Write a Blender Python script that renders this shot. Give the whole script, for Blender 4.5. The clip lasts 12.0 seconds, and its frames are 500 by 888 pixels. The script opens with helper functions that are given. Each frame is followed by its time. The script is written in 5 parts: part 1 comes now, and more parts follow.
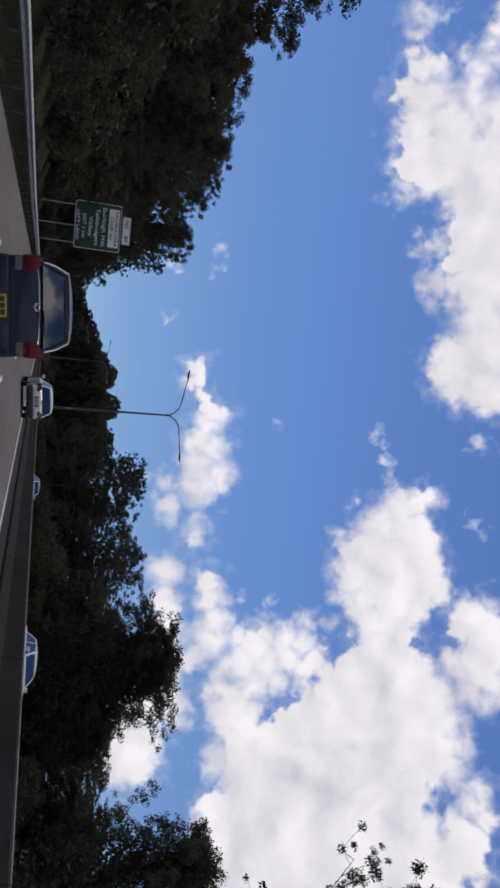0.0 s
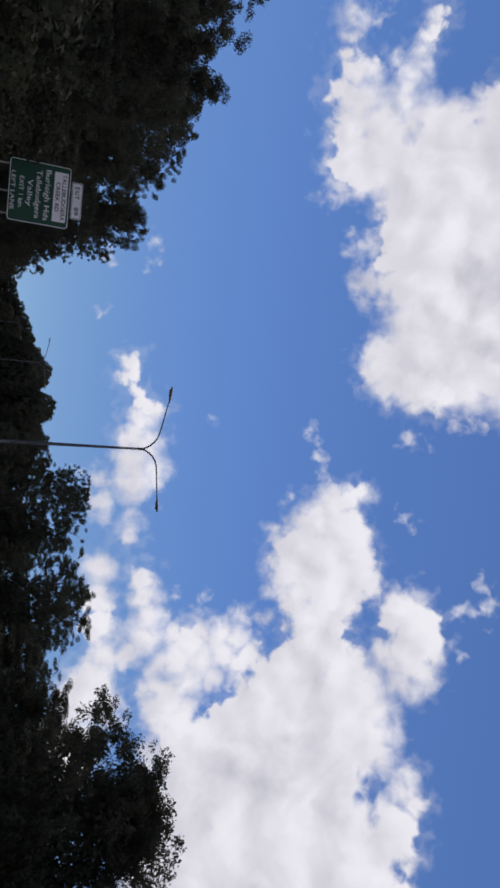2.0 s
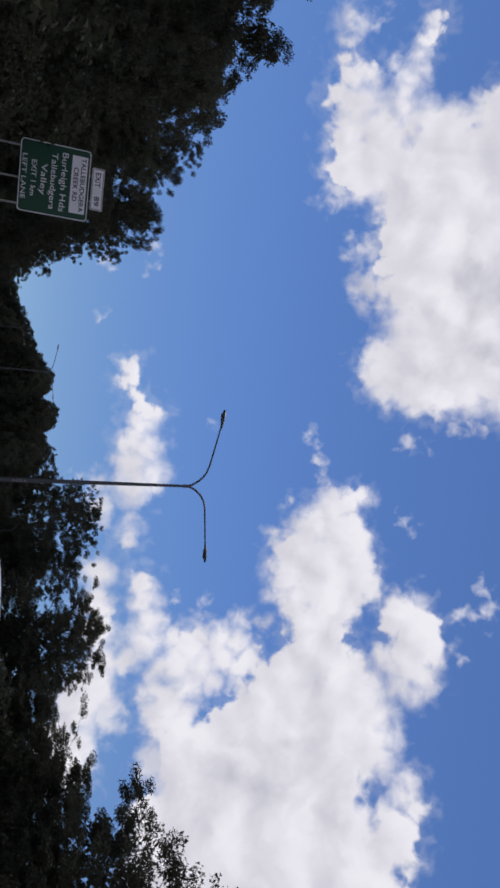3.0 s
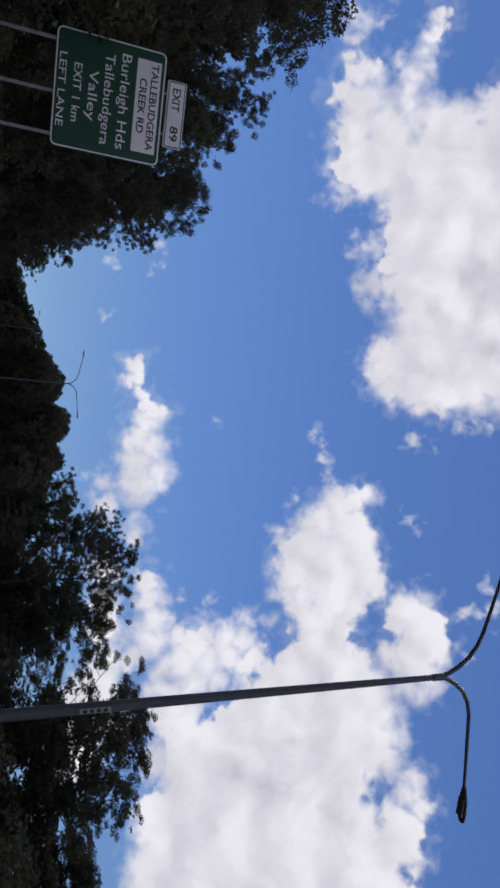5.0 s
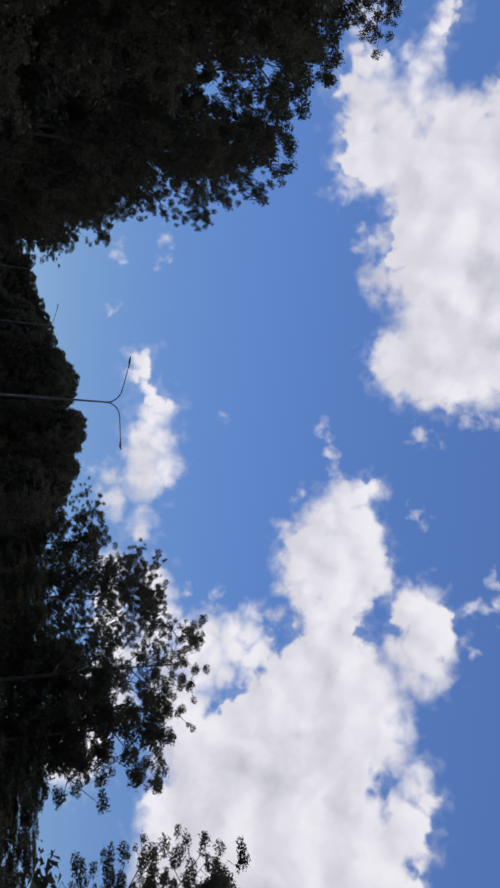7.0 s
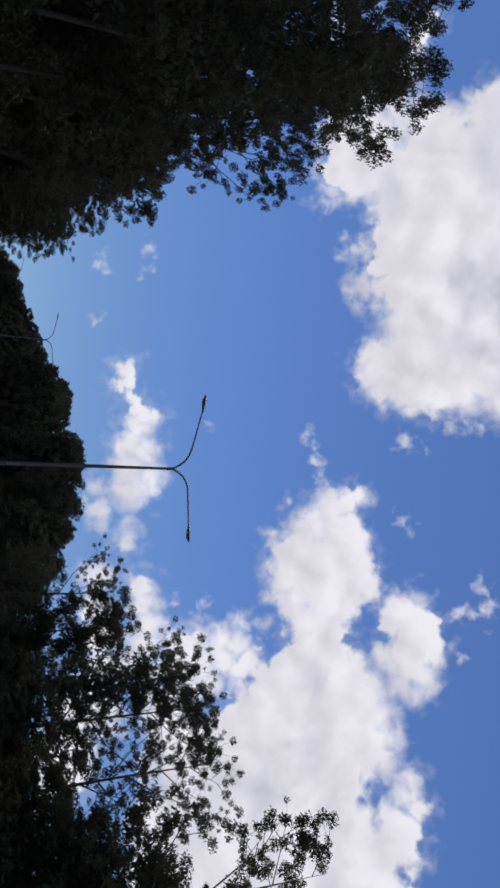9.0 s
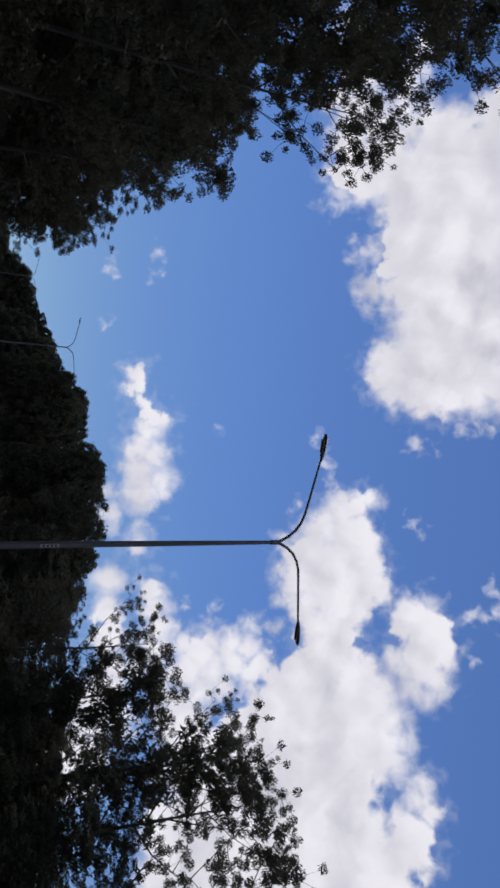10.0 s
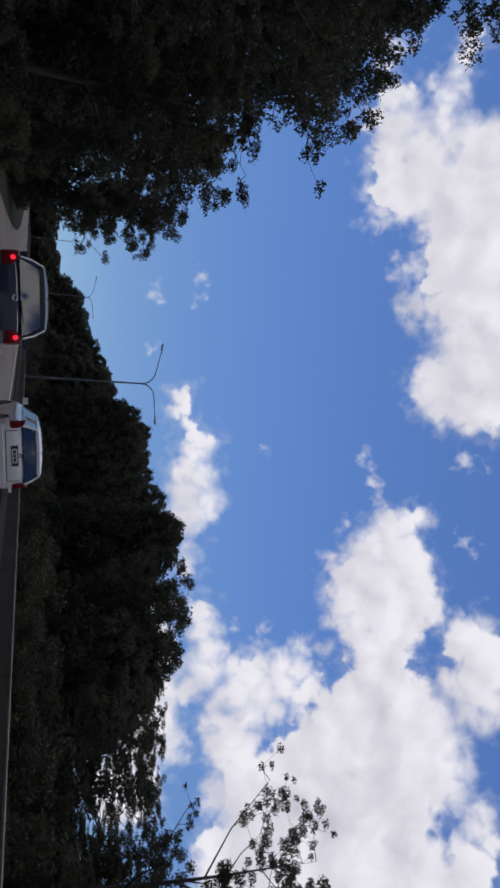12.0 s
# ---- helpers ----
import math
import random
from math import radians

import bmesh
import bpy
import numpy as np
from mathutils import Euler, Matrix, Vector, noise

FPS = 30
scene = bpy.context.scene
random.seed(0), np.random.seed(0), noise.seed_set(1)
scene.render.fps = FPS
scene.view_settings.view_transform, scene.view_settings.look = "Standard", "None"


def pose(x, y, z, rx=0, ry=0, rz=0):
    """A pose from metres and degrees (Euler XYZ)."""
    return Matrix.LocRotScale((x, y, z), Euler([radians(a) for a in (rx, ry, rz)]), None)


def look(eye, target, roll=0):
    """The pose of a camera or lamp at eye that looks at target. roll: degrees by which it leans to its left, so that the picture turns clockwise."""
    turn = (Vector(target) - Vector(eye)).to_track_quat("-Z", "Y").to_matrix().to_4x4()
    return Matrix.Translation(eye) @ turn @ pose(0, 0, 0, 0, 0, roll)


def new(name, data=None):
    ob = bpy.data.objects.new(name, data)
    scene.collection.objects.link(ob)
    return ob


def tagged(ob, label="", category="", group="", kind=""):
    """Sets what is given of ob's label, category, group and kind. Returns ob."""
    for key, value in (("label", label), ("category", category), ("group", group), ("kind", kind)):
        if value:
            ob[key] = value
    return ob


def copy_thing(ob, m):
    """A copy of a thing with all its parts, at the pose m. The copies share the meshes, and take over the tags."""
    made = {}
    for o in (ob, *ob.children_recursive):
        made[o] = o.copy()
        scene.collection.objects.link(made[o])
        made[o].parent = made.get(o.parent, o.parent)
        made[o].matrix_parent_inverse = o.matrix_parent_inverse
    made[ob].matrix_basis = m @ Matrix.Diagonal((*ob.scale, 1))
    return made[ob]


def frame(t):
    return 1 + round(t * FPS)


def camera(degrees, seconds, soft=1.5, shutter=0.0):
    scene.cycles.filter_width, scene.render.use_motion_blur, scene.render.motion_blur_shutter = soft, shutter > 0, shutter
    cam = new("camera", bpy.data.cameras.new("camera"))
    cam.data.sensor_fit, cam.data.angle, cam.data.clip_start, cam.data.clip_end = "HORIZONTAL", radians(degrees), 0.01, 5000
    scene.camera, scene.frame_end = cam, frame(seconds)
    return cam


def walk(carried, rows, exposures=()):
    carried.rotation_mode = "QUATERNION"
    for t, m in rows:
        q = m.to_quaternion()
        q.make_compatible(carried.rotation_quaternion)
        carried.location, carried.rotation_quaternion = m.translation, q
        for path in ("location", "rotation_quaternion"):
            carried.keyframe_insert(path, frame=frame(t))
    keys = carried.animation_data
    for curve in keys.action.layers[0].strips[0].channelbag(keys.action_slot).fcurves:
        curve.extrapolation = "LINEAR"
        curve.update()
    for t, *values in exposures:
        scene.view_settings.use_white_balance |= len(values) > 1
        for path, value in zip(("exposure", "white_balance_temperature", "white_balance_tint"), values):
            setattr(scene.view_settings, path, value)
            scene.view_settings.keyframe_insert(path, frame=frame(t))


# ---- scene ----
cam = camera(39.91, 12.0, soft=3.0)

# seconds, eye, pitch up, heading to the right of the road, roll
PATH = [
    (0, 0.00, 0.00, 1.08, 17.29, 9.09, 93.59),
    (0.5, -0.07, 4.03, 1.14, 20.72, 9.08, 93.89),
    (1, -0.11, 8.13, 1.40, 21.97, 9.18, 93.93),
    (1.5, -0.14, 12.32, 1.69, 22.56, 9.24, 93.70),
    (1.65, -0.14, 13.60, 1.71, 22.60, 9.20, 93.70),
    (1.9, -0.15, 15.73, 1.58, 22.67, 9.12, 93.69),
    (2, -0.15, 16.58, 1.40, 22.69, 9.09, 93.69),
    (2.2, -0.15, 18.34, 1.17, 22.66, 9.04, 93.65),
    (2.5, -0.15, 20.98, 1.08, 22.60, 8.97, 93.59),
    (3, -0.13, 25.59, 1.08, 22.71, 8.75, 93.68),
    (4.8, 0.01, 43.86, 1.08, 22.40, 8.89, 93.69),
    (5, 0.03, 46.04, 1.08, 22.31, 8.91, 93.50),
    (5.5, 0.08, 51.63, 1.08, 22.10, 9.03, 93.49),
    (6, 0.13, 57.40, 1.08, 22.00, 9.35, 93.59),
    (6.5, 0.18, 63.28, 1.08, 22.02, 9.45, 93.25),
    (7, 0.22, 69.19, 1.08, 21.81, 9.43, 93.35),
    (8.8, 0.32, 90.82, 1.08, 23.22, 8.78, 92.88),
    (9, 0.32, 93.29, 1.08, 22.95, 8.59, 92.93),
    (9.5, 0.32, 99.54, 1.08, 22.26, 8.34, 93.10),
    (10, 0.30, 105.90, 1.08, 22.11, 8.35, 92.75),
    (10.5, 0.25, 112.36, 1.08, 21.83, 8.23, 92.63),
    (11, 0.19, 118.89, 1.10, 21.24, 7.63, 92.47),
    (11.5, 0.11, 125.52, 1.14, 19.47, 7.24, 92.16),
    (12, 0.00, 132.23, 1.19, 18.24, 6.73, 92.16),
]
EXPOSURES = [(0.0, 0.09, 6700, 10), (0.5, 0.07, 6680, 10), (1.0, 0.0, 6520, 10), (12.0, 0.0, 6500, 10)]
rows = []
for t, ex, ey, ez, tilt, head, lean in PATH:
    a, p = radians(head), radians(tilt)
    eye = Vector((ex, ey, ez))
    way = Vector((math.sin(a) * math.cos(p), math.cos(a) * math.cos(p), math.sin(p)))
    rows.append((t, look(eye, eye + way, lean)))
walk(cam, rows, EXPOSURES)

# ---- light ----
SUN_AZ, SUN_EL = 3.0, 64.0  # degrees to the right of the road, degrees up
sun_data = bpy.data.lights.new("sun", "SUN")
sun_data.energy, sun_data.angle, sun_data.color = 1.4, radians(0.53), (1.0, 0.95, 0.87)
sun = new("sun", sun_data)
sa, se = radians(SUN_AZ), radians(SUN_EL)
sun_way = Vector((math.sin(sa) * math.cos(se), math.cos(sa) * math.cos(se), math.sin(se)))
sun.matrix_world = look(sun_way * 500, (0, 0, 0))

# Cumulus clouds: azimuth from the road (right positive), elevation and radius of each billow, in degrees.
CLOUD_CREST = [
    (-26.2, 24.3, 0.5), (-25.0, 24.3, 0.5), (-26.8, 24.1, 0.4), (-24.0, 24.6, 0.6), (-23.0, 25.8, 1.0), (-23.3, 26.8, 0.7),
    (-24.3, 26.7, 0.4), (-20.8, 24.4, 0.5), (-21.5, 25.0, 0.8), (-21.1, 26.4, 1.6), (-19.0, 26.6, 1.4), (-19.8, 28.5, 1.8),
    (-18.0, 26.1, 0.9), (-15.8, 26.5, 1.0), (-17.0, 27.4, 1.6), (-17.0, 29.3, 2.1), (-15.5, 28.2, 1.2), (-18.8, 30.8, 1.9),
    (-28.6, 29.7, 0.5), (-27.6, 29.9, 0.5), (-26.7, 29.8, 0.5), (-25.6, 29.5, 0.6), (-24.8, 29.9, 0.6), (-23.9, 29.4, 0.7),
    (-22.9, 29.5, 0.8), (-21.6, 29.6, 1.2), (-20.7, 31.7, 1.7), (-20.9, 33.8, 2.0), (-20.8, 35.5, 1.8), (-23.3, 36.9, 1.7)]
CLOUD_HIGH = [
    (-16.5, 32.5, 3.0), (-16.4, 36.0, 3.8), (-14.4, 31.3, 1.3), (-11.5, 32.7, 2.2), (-11.2, 35.6, 3.7), (-11.5, 39.0, 4.1),
    (-11.2, 31.3, 0.8), (-8.7, 31.8, 1.0), (-6.9, 32.1, 1.1), (-7.4, 34.0, 2.1), (-6.1, 36.7, 3.3), (-4.0, 34.2, 1.6),
    (-0.5, 33.1, 1.5), (0.9, 32.8, 1.7), (1.6, 33.9, 1.8), (0.2, 35.9, 3.3), (-0.3, 38.9, 2.9), (-3.0, 41.1, 3.9),
    (2.4, 36.4, 1.4), (2.6, 38.4, 1.3), (2.1, 40.0, 1.5), (4.1, 35.7, 0.6), (4.2, 37.7, 0.6), (-9.5, 42.9, 5.6),
    (-21.4, 39.7, 5.2), (0.2, 44.5, 3.9), (-12.9, 44.6, 7.7)]
CLOUD_VEIL = [
    (-18.4, 26.0, 1.3), (-15.8, 26.5, 1.3), (-14.2, 27.0, 1.0), (-12.7, 25.6, 0.4), (-9.7, 28.9, 0.7), (-10.2, 30.2, 0.9),
    (-7.0, 30.7, 1.5), (-5.7, 30.6, 0.8), (-5.2, 32.0, 0.9), (-24.1, 34.7, 0.6), (-22.7, 34.8, 0.8), (-24.6, 28.3, 0.4),
    (-26.6, 24.4, 0.9), (12.8, 10.7, 1.0), (14.6, 10.7, 1.2), (15.7, 11.2, 0.7), (10.8, 11.6, 0.7), (24.4, 22.1, 1.0),
    (23.6, 19.0, 0.5), (24.7, 23.9, 0.7), (22.2, 24.9, 0.9), (16.7, 25.2, 0.7), (31.0, 15.6, 1.2), (34.7, 15.0, 1.7),
    (31.0, 11.3, 1.6), (26.0, 12.0, 0.9)]
CLOUD_TOWER = [
    (14.2, 29.8, 1.5), (14.0, 31.0, 1.1), (13.2, 32.0, 0.7), (16.1, 28.5, 1.7), (16.6, 30.6, 1.9), (18.3, 27.1, 2.0),
    (19.8, 29.1, 2.7), (19.0, 31.4, 1.5), (20.8, 26.3, 1.8), (21.4, 32.0, 1.5), (22.4, 29.5, 2.4), (22.8, 26.8, 1.5),
    (24.8, 27.6, 1.6), (25.3, 29.3, 1.2), (24.2, 35.0, 1.4), (24.7, 33.9, 0.8), (26.0, 35.9, 1.8), (27.9, 36.4, 1.5),
    (28.8, 35.0, 1.8), (30.4, 35.9, 1.1), (28.3, 33.3, 1.0), (31.5, 35.1, 0.6), (30.7, 34.1, 1.0), (27.3, 27.9, 1.9),
    (29.6, 28.8, 2.6), (28.8, 30.8, 1.1)]
CLOUD_BANK = [
    (31.5, 31.0, 2.0), (33.0, 32.0, 1.4), (35.7, 31.3, 1.5), (37.2, 31.8, 0.8), (38.8, 33.4, 0.7), (39.9, 32.9, 0.9),
    (41.0, 33.3, 0.7), (41.1, 31.5, 1.1), (42.4, 31.8, 1.5), (43.9, 30.9, 1.5), (44.2, 32.2, 0.7), (45.4, 31.6, 0.5),
    (29.1, 25.5, 1.9), (30.5, 23.6, 1.3), (31.9, 26.1, 2.6), (34.5, 28.4, 4.0), (34.5, 24.9, 3.5), (33.7, 21.5, 2.0),
    (32.6, 23.4, 1.8), (31.9, 21.2, 1.2), (33.8, 20.7, 1.7), (33.2, 16.8, 1.4), (34.3, 18.4, 1.6)]
CLOUD_ARM = [
    (28.7, 23.6, 0.9), (27.5, 22.7, 0.9), (26.2, 21.7, 1.0), (25.9, 20.3, 1.2), (25.5, 19.0, 1.0), (26.3, 18.0, 1.4),
    (25.8, 16.7, 0.9), (27.8, 17.0, 1.5), (27.9, 18.8, 1.3), (27.3, 20.6, 1.2), (28.1, 21.9, 0.9), (27.9, 15.8, 1.1),
    (29.7, 15.2, 1.1), (30.6, 16.1, 1.4), (32.1, 19.7, 0.9), (33.4, 19.8, 1.2), (29.6, 17.6, 1.2), (29.2, 19.6, 0.8),
    (29.7, 21.9, 0.9), (31.0, 22.4, 1.0), (31.6, 17.2, 1.1), (32.0, 15.5, 1.1), (31.1, 14.9, 0.9)]
CLOUD_BASE = [
    (36.1, 20.4, 3.5), (37.8, 23.7, 4.0), (36.6, 17.2, 2.5), (40.0, 19.2, 4.2), (42.0, 23.9, 4.2), (40.6, 28.1, 2.4),
    (44.8, 27.4, 3.2), (42.8, 15.6, 3.7), (45.6, 21.6, 4.3), (49.9, 25.4, 5.0), (48.9, 17.9, 5.0), (39.1, 15.1, 2.4),
    (47.5, 29.6, 2.5)]
CLOUD_LOW = [
    (3.1, 12.4, 0.6), (4.0, 12.7, 0.6), (4.3, 11.9, 0.4), (5.0, 13.0, 0.5), (5.5, 13.1, 0.5), (6.2, 13.4, 0.6), (6.5, 14.9, 0.6),
    (6.9, 14.2, 0.7), (7.8, 13.5, 0.9), (9.0, 13.1, 1.2), (9.7, 14.0, 1.1), (10.9, 13.2, 1.4), (11.8, 14.6, 1.1),
    (12.3, 14.8, 0.9), (12.8, 13.5, 1.4), (13.1, 12.9, 1.2), (15.9, 13.2, 0.4), (16.9, 13.1, 0.5), (17.6, 13.1, 0.3),
    (21.0, 14.0, 0.9), (22.5, 14.5, 1.1), (24.1, 14.8, 1.2), (25.6, 14.2, 1.3), (26.9, 13.0, 1.0), (20.1, 10.8, 1.1),
    (22.4, 10.6, 1.1), (24.6, 10.8, 1.2), (26.8, 11.3, 1.2), (28.9, 10.4, 1.6), (30.3, 9.4, 1.8), (33.6, 8.0, 2.4)]
CLOUD_HOLES = [
    (-12.0, 28.0, 1.2), (-12.4, 28.9, 0.8), (-12.2, 27.0, 0.7), (-24.0, 27.8, 0.9), (-22.9, 28.0, 0.6), (-19.7, 31.0, 0.3),
    (-22.0, 34.8, 0.3), (26.0, 31.5, 1.1), (25.0, 31.8, 0.6), (30.2, 20.6, 0.5), (29.9, 21.3, 0.4), (31.2, 18.7, 0.6),
    (31.9, 18.3, 0.5), (32.2, 19.0, 0.4), (38.6, 30.6, 0.7), (39.5, 29.7, 0.6), (38.9, 31.3, 0.6), (39.6, 31.9, 0.4),
    (28.3, 14.3, 0.6), (29.1, 13.6, 0.5), (45.5, 31.0, 0.6), (33.1, 33.9, 0.6)]
CLOUD_WISPS = [
    (7.8, 27.7, 0.4), (8.2, 28.3, 0.3), (9.7, 28.3, 0.4), (11.5, 28.6, 0.6), (13.4, 26.2, 0.4), (14.4, 25.6, 0.3),
    (15.7, 35.5, 0.4), (15.8, 36.1, 0.2), (24.9, 40.3, 0.8), (24.8, 39.6, 0.5), (22.2, 41.3, 0.4), (24.7, 41.3, 0.6),
    (-7.0, 13.1, 0.5), (-5.6, 13.1, 0.4), (-5.6, 9.7, 0.6), (-0.6, 9.7, 0.4), (7.4, 18.9, 0.3), (22.4, 16.7, 0.3),
    (23.0, 19.2, 0.4), (5.9, 39.1, 0.5), (5.2, 40.3, 0.6), (5.5, 41.3, 0.4), (7.9, 35.6, 0.4), (7.3, 37.0, 0.2), (12.2, 8.8, 0.5),
    (-27.5, 26.5, 0.5), (-26.9, 26.2, 0.3), (-10.7, 28.6, 0.4), (-10.0, 31.0, 0.4), (28.9, 38.8, 0.2)]


def make_world():
    world = bpy.data.worlds.new("sky")
    scene.world = world
    world.use_nodes = True
    nt = world.node_tree
    nt.nodes.clear()
    nd, ln = nt.nodes, nt.links

    def math_node(op, a, b=None, c=None, clamp=False):
        n = nd.new("ShaderNodeMath")
        n.operation, n.use_clamp = op, clamp
        for i, v in enumerate((a, b, c)):
            if v is None:
                continue
            if isinstance(v, (int, float)):
                n.inputs[i].default_value = v
            else:
                ln.new(v, n.inputs[i])
        return n.outputs[0]

    def ramp(v, lo, hi, to_lo=0.0, to_hi=1.0):
        n = nd.new("ShaderNodeMapRange")
        n.interpolation_type = "SMOOTHSTEP"
        ln.new(v, n.inputs[0])
        for i, x in zip((1, 2, 3, 4), (lo, hi, to_lo, to_hi)):
            n.inputs[i].default_value = x
        return n.outputs[0]

    coord = nd.new("ShaderNodeTexCoord").outputs["Generated"]

    def noise_node(scale, detail, rough, distort=0.0, vector=coord):
        n = nd.new("ShaderNodeTexNoise")
        ln.new(vector, n.inputs["Vector"])
        n.inputs["Scale"].default_value, n.inputs["Detail"].default_value = scale, detail
        n.inputs["Roughness"].default_value, n.inputs["Distortion"].default_value = rough, distort
        return n

    # bend the billows' outlines, at two scales
    def bend_by(where, scale, amount):
        swirl = noise_node(scale, 4.0, 0.48)
        off = nd.new("ShaderNodeVectorMath")
        off.operation = "SUBTRACT"
        ln.new(swirl.outputs["Color"], off.inputs[0])
        off.inputs[1].default_value = (0.5, 0.5, 0.5)
        bent = nd.new("ShaderNodeVectorMath")
        bent.operation = "MULTIPLY_ADD"
        ln.new(off.outputs[0], bent.inputs[0])
        bent.inputs[1].default_value = (amount, amount, amount)
        ln.new(where, bent.inputs[2])
        return bent.outputs[0]

    def shifted(where, way):
        n = nd.new("ShaderNodeVectorMath")
        n.operation = "ADD"
        ln.new(where, n.inputs[0])
        n.inputs[1].default_value = way
        return n.outputs[0]

    bent = bend_by(coord, 44.0, 0.024)

    def billows(rows, soft, where):
        total = None
        for az, el, r in rows:
            a, e = radians(az), radians(el)
            n = nd.new("ShaderNodeVectorMath")
            n.operation = "DISTANCE"
            ln.new(where, n.inputs[0])
            n.inputs[1].default_value = (math.sin(a) * math.cos(e), math.cos(a) * math.cos(e), math.sin(e))
            s = math_node("SUBTRACT", radians(r), n.outputs["Value"])
            total = s if total is None else math_node("SMOOTH_MAX", total, s, soft)
        return total

    every = CLOUD_CREST + CLOUD_HIGH + CLOUD_TOWER + CLOUD_BANK + CLOUD_ARM + CLOUD_BASE + CLOUD_LOW
    large = [q for q in every if q[2] > 1.15]
    sunward = (-0.0085, -0.004, 0.0135)
    mass = billows(large, 0.022, bent)
    mass_sunward = billows(large, 0.022, shifted(bent, sunward))
    field = math_node("MAXIMUM", mass, billows([q for q in every if q[2] <= 1.15], 0.006, bent))
    wisps = billows(CLOUD_WISPS, 0.006, bent)
    veils = billows(CLOUD_VEIL, 0.012, bent)
    holes = math_node("SUBTRACT", billows(CLOUD_HOLES, 0.003, bent), 0.003)
    fine = noise_node(55.0, 4.0, 0.46, 0.3)
    ragged = math_node("SUBTRACT", fine.outputs[0], 0.5)
    # the rest of the sky, away from the road ahead: scattered clouds of the same kind
    wide = noise_node(3.2, 8.0, 0.55, 0.2)
    ahead = nd.new("ShaderNodeVectorMath")
    ahead.operation = "DOT_PRODUCT"
    ln.new(coord, ahead.inputs[0])
    ahead.inputs[1].default_value = (0.16, 0.90, 0.40)
    apart = ramp(ahead.outputs["Value"], 0.62, 0.78, 0.0, 0.5)
    scattered = math_node("MULTIPLY", math_node("SUBTRACT", math_node("SUBTRACT", wide.outputs[0], 0.50), apart), 0.5)
    thick = math_node("MAXIMUM", field, scattered)
    thick = math_node("MINIMUM", thick, math_node("MULTIPLY", holes, -1.0))
    dense = math_node("MULTIPLY_ADD", ragged, 0.030, math_node("ADD", thick, 0.0010))
    # edges are crisp in some places and frayed in others
    fray = noise_node(11.0, 3.0, 0.5)
    edge = ramp(fray.outputs[0], 0.36, 0.64, 0.009, 0.042)
    cover = math_node("ADD", math_node("DIVIDE", dense, edge), 0.5, clamp=True)
    cover = ramp(cover, 0.0, 1.0)
    thin = ramp(math_node("MULTIPLY_ADD", ragged, 0.060, wisps), -0.008, 0.018, 0.0, 0.70)
    gauze = ramp(math_node("MULTIPLY_ADD", ragged, 0.050, veils), -0.012, 0.022, 0.0, 0.86)
    haze = ramp(math_node("MULTIPLY_ADD", ragged, 0.05, dense), -0.022, 0.002, 0.0, 0.14)
    cover = math_node("MAXIMUM", cover, math_node("MAXIMUM", thin, math_node("MAXIMUM", gauze, haze)))
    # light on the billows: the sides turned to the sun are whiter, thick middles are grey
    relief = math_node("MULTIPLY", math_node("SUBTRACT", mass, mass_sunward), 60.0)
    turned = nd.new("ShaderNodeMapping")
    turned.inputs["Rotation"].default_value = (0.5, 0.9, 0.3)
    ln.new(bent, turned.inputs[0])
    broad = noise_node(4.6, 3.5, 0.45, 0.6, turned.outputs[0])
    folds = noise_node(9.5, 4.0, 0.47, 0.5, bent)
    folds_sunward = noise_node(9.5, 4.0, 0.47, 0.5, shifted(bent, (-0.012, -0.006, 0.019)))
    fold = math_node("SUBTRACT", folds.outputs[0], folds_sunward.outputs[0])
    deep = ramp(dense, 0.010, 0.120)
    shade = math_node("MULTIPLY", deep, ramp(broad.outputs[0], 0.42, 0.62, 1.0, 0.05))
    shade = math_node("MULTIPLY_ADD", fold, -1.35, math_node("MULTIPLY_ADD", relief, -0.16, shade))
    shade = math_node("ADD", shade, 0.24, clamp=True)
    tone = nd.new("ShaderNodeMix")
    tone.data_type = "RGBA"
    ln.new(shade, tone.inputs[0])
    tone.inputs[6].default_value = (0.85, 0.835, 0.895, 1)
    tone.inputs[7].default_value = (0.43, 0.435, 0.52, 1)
    sky = nd.new("ShaderNodeTexSky")
    sky.sky_type, sky.sun_disc = "NISHITA", False
    sky.sun_elevation, sky.sun_rotation = radians(SUN_EL), radians(SUN_AZ)
    sky.air_density, sky.dust_density, sky.ozone_density = 1.0, 0.0, 2.4
    deeper = nd.new("ShaderNodeVectorMath")
    deeper.operation = "MULTIPLY"
    deeper.inputs[1].default_value = (0.81, 1.0, 1.35)
    ln.new(sky.outputs[0], deeper.inputs[0])
    # haze low over the land: less blue
    height = nd.new("ShaderNodeSeparateXYZ")
    ln.new(coord, height.inputs[0])
    hazy = nd.new("ShaderNodeMix")
    hazy.data_type, hazy.blend_type = "RGBA", "MULTIPLY"
    ln.new(ramp(height.outputs[2], 0.02, 0.42, 1.0, 0.0), hazy.inputs[0])
    ln.new(deeper.outputs[0], hazy.inputs[6])
    hazy.inputs[7].default_value = (1.0, 0.90, 0.77, 1)
    # thin, dry air: little paling towards the horizon
    clear = nd.new("ShaderNodeVectorMath")
    clear.operation = "ADD"
    ln.new(coord, clear.inputs[0])
    clear.inputs[1].default_value = (0.0, 0.0, 0.09)
    ln.new(clear.outputs[0], sky.inputs["Vector"])
    blue = nd.new("ShaderNodeBackground")
    ln.new(hazy.outputs[2], blue.inputs[0])
    blue.inputs[1].default_value = 0.0785
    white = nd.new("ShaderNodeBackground")
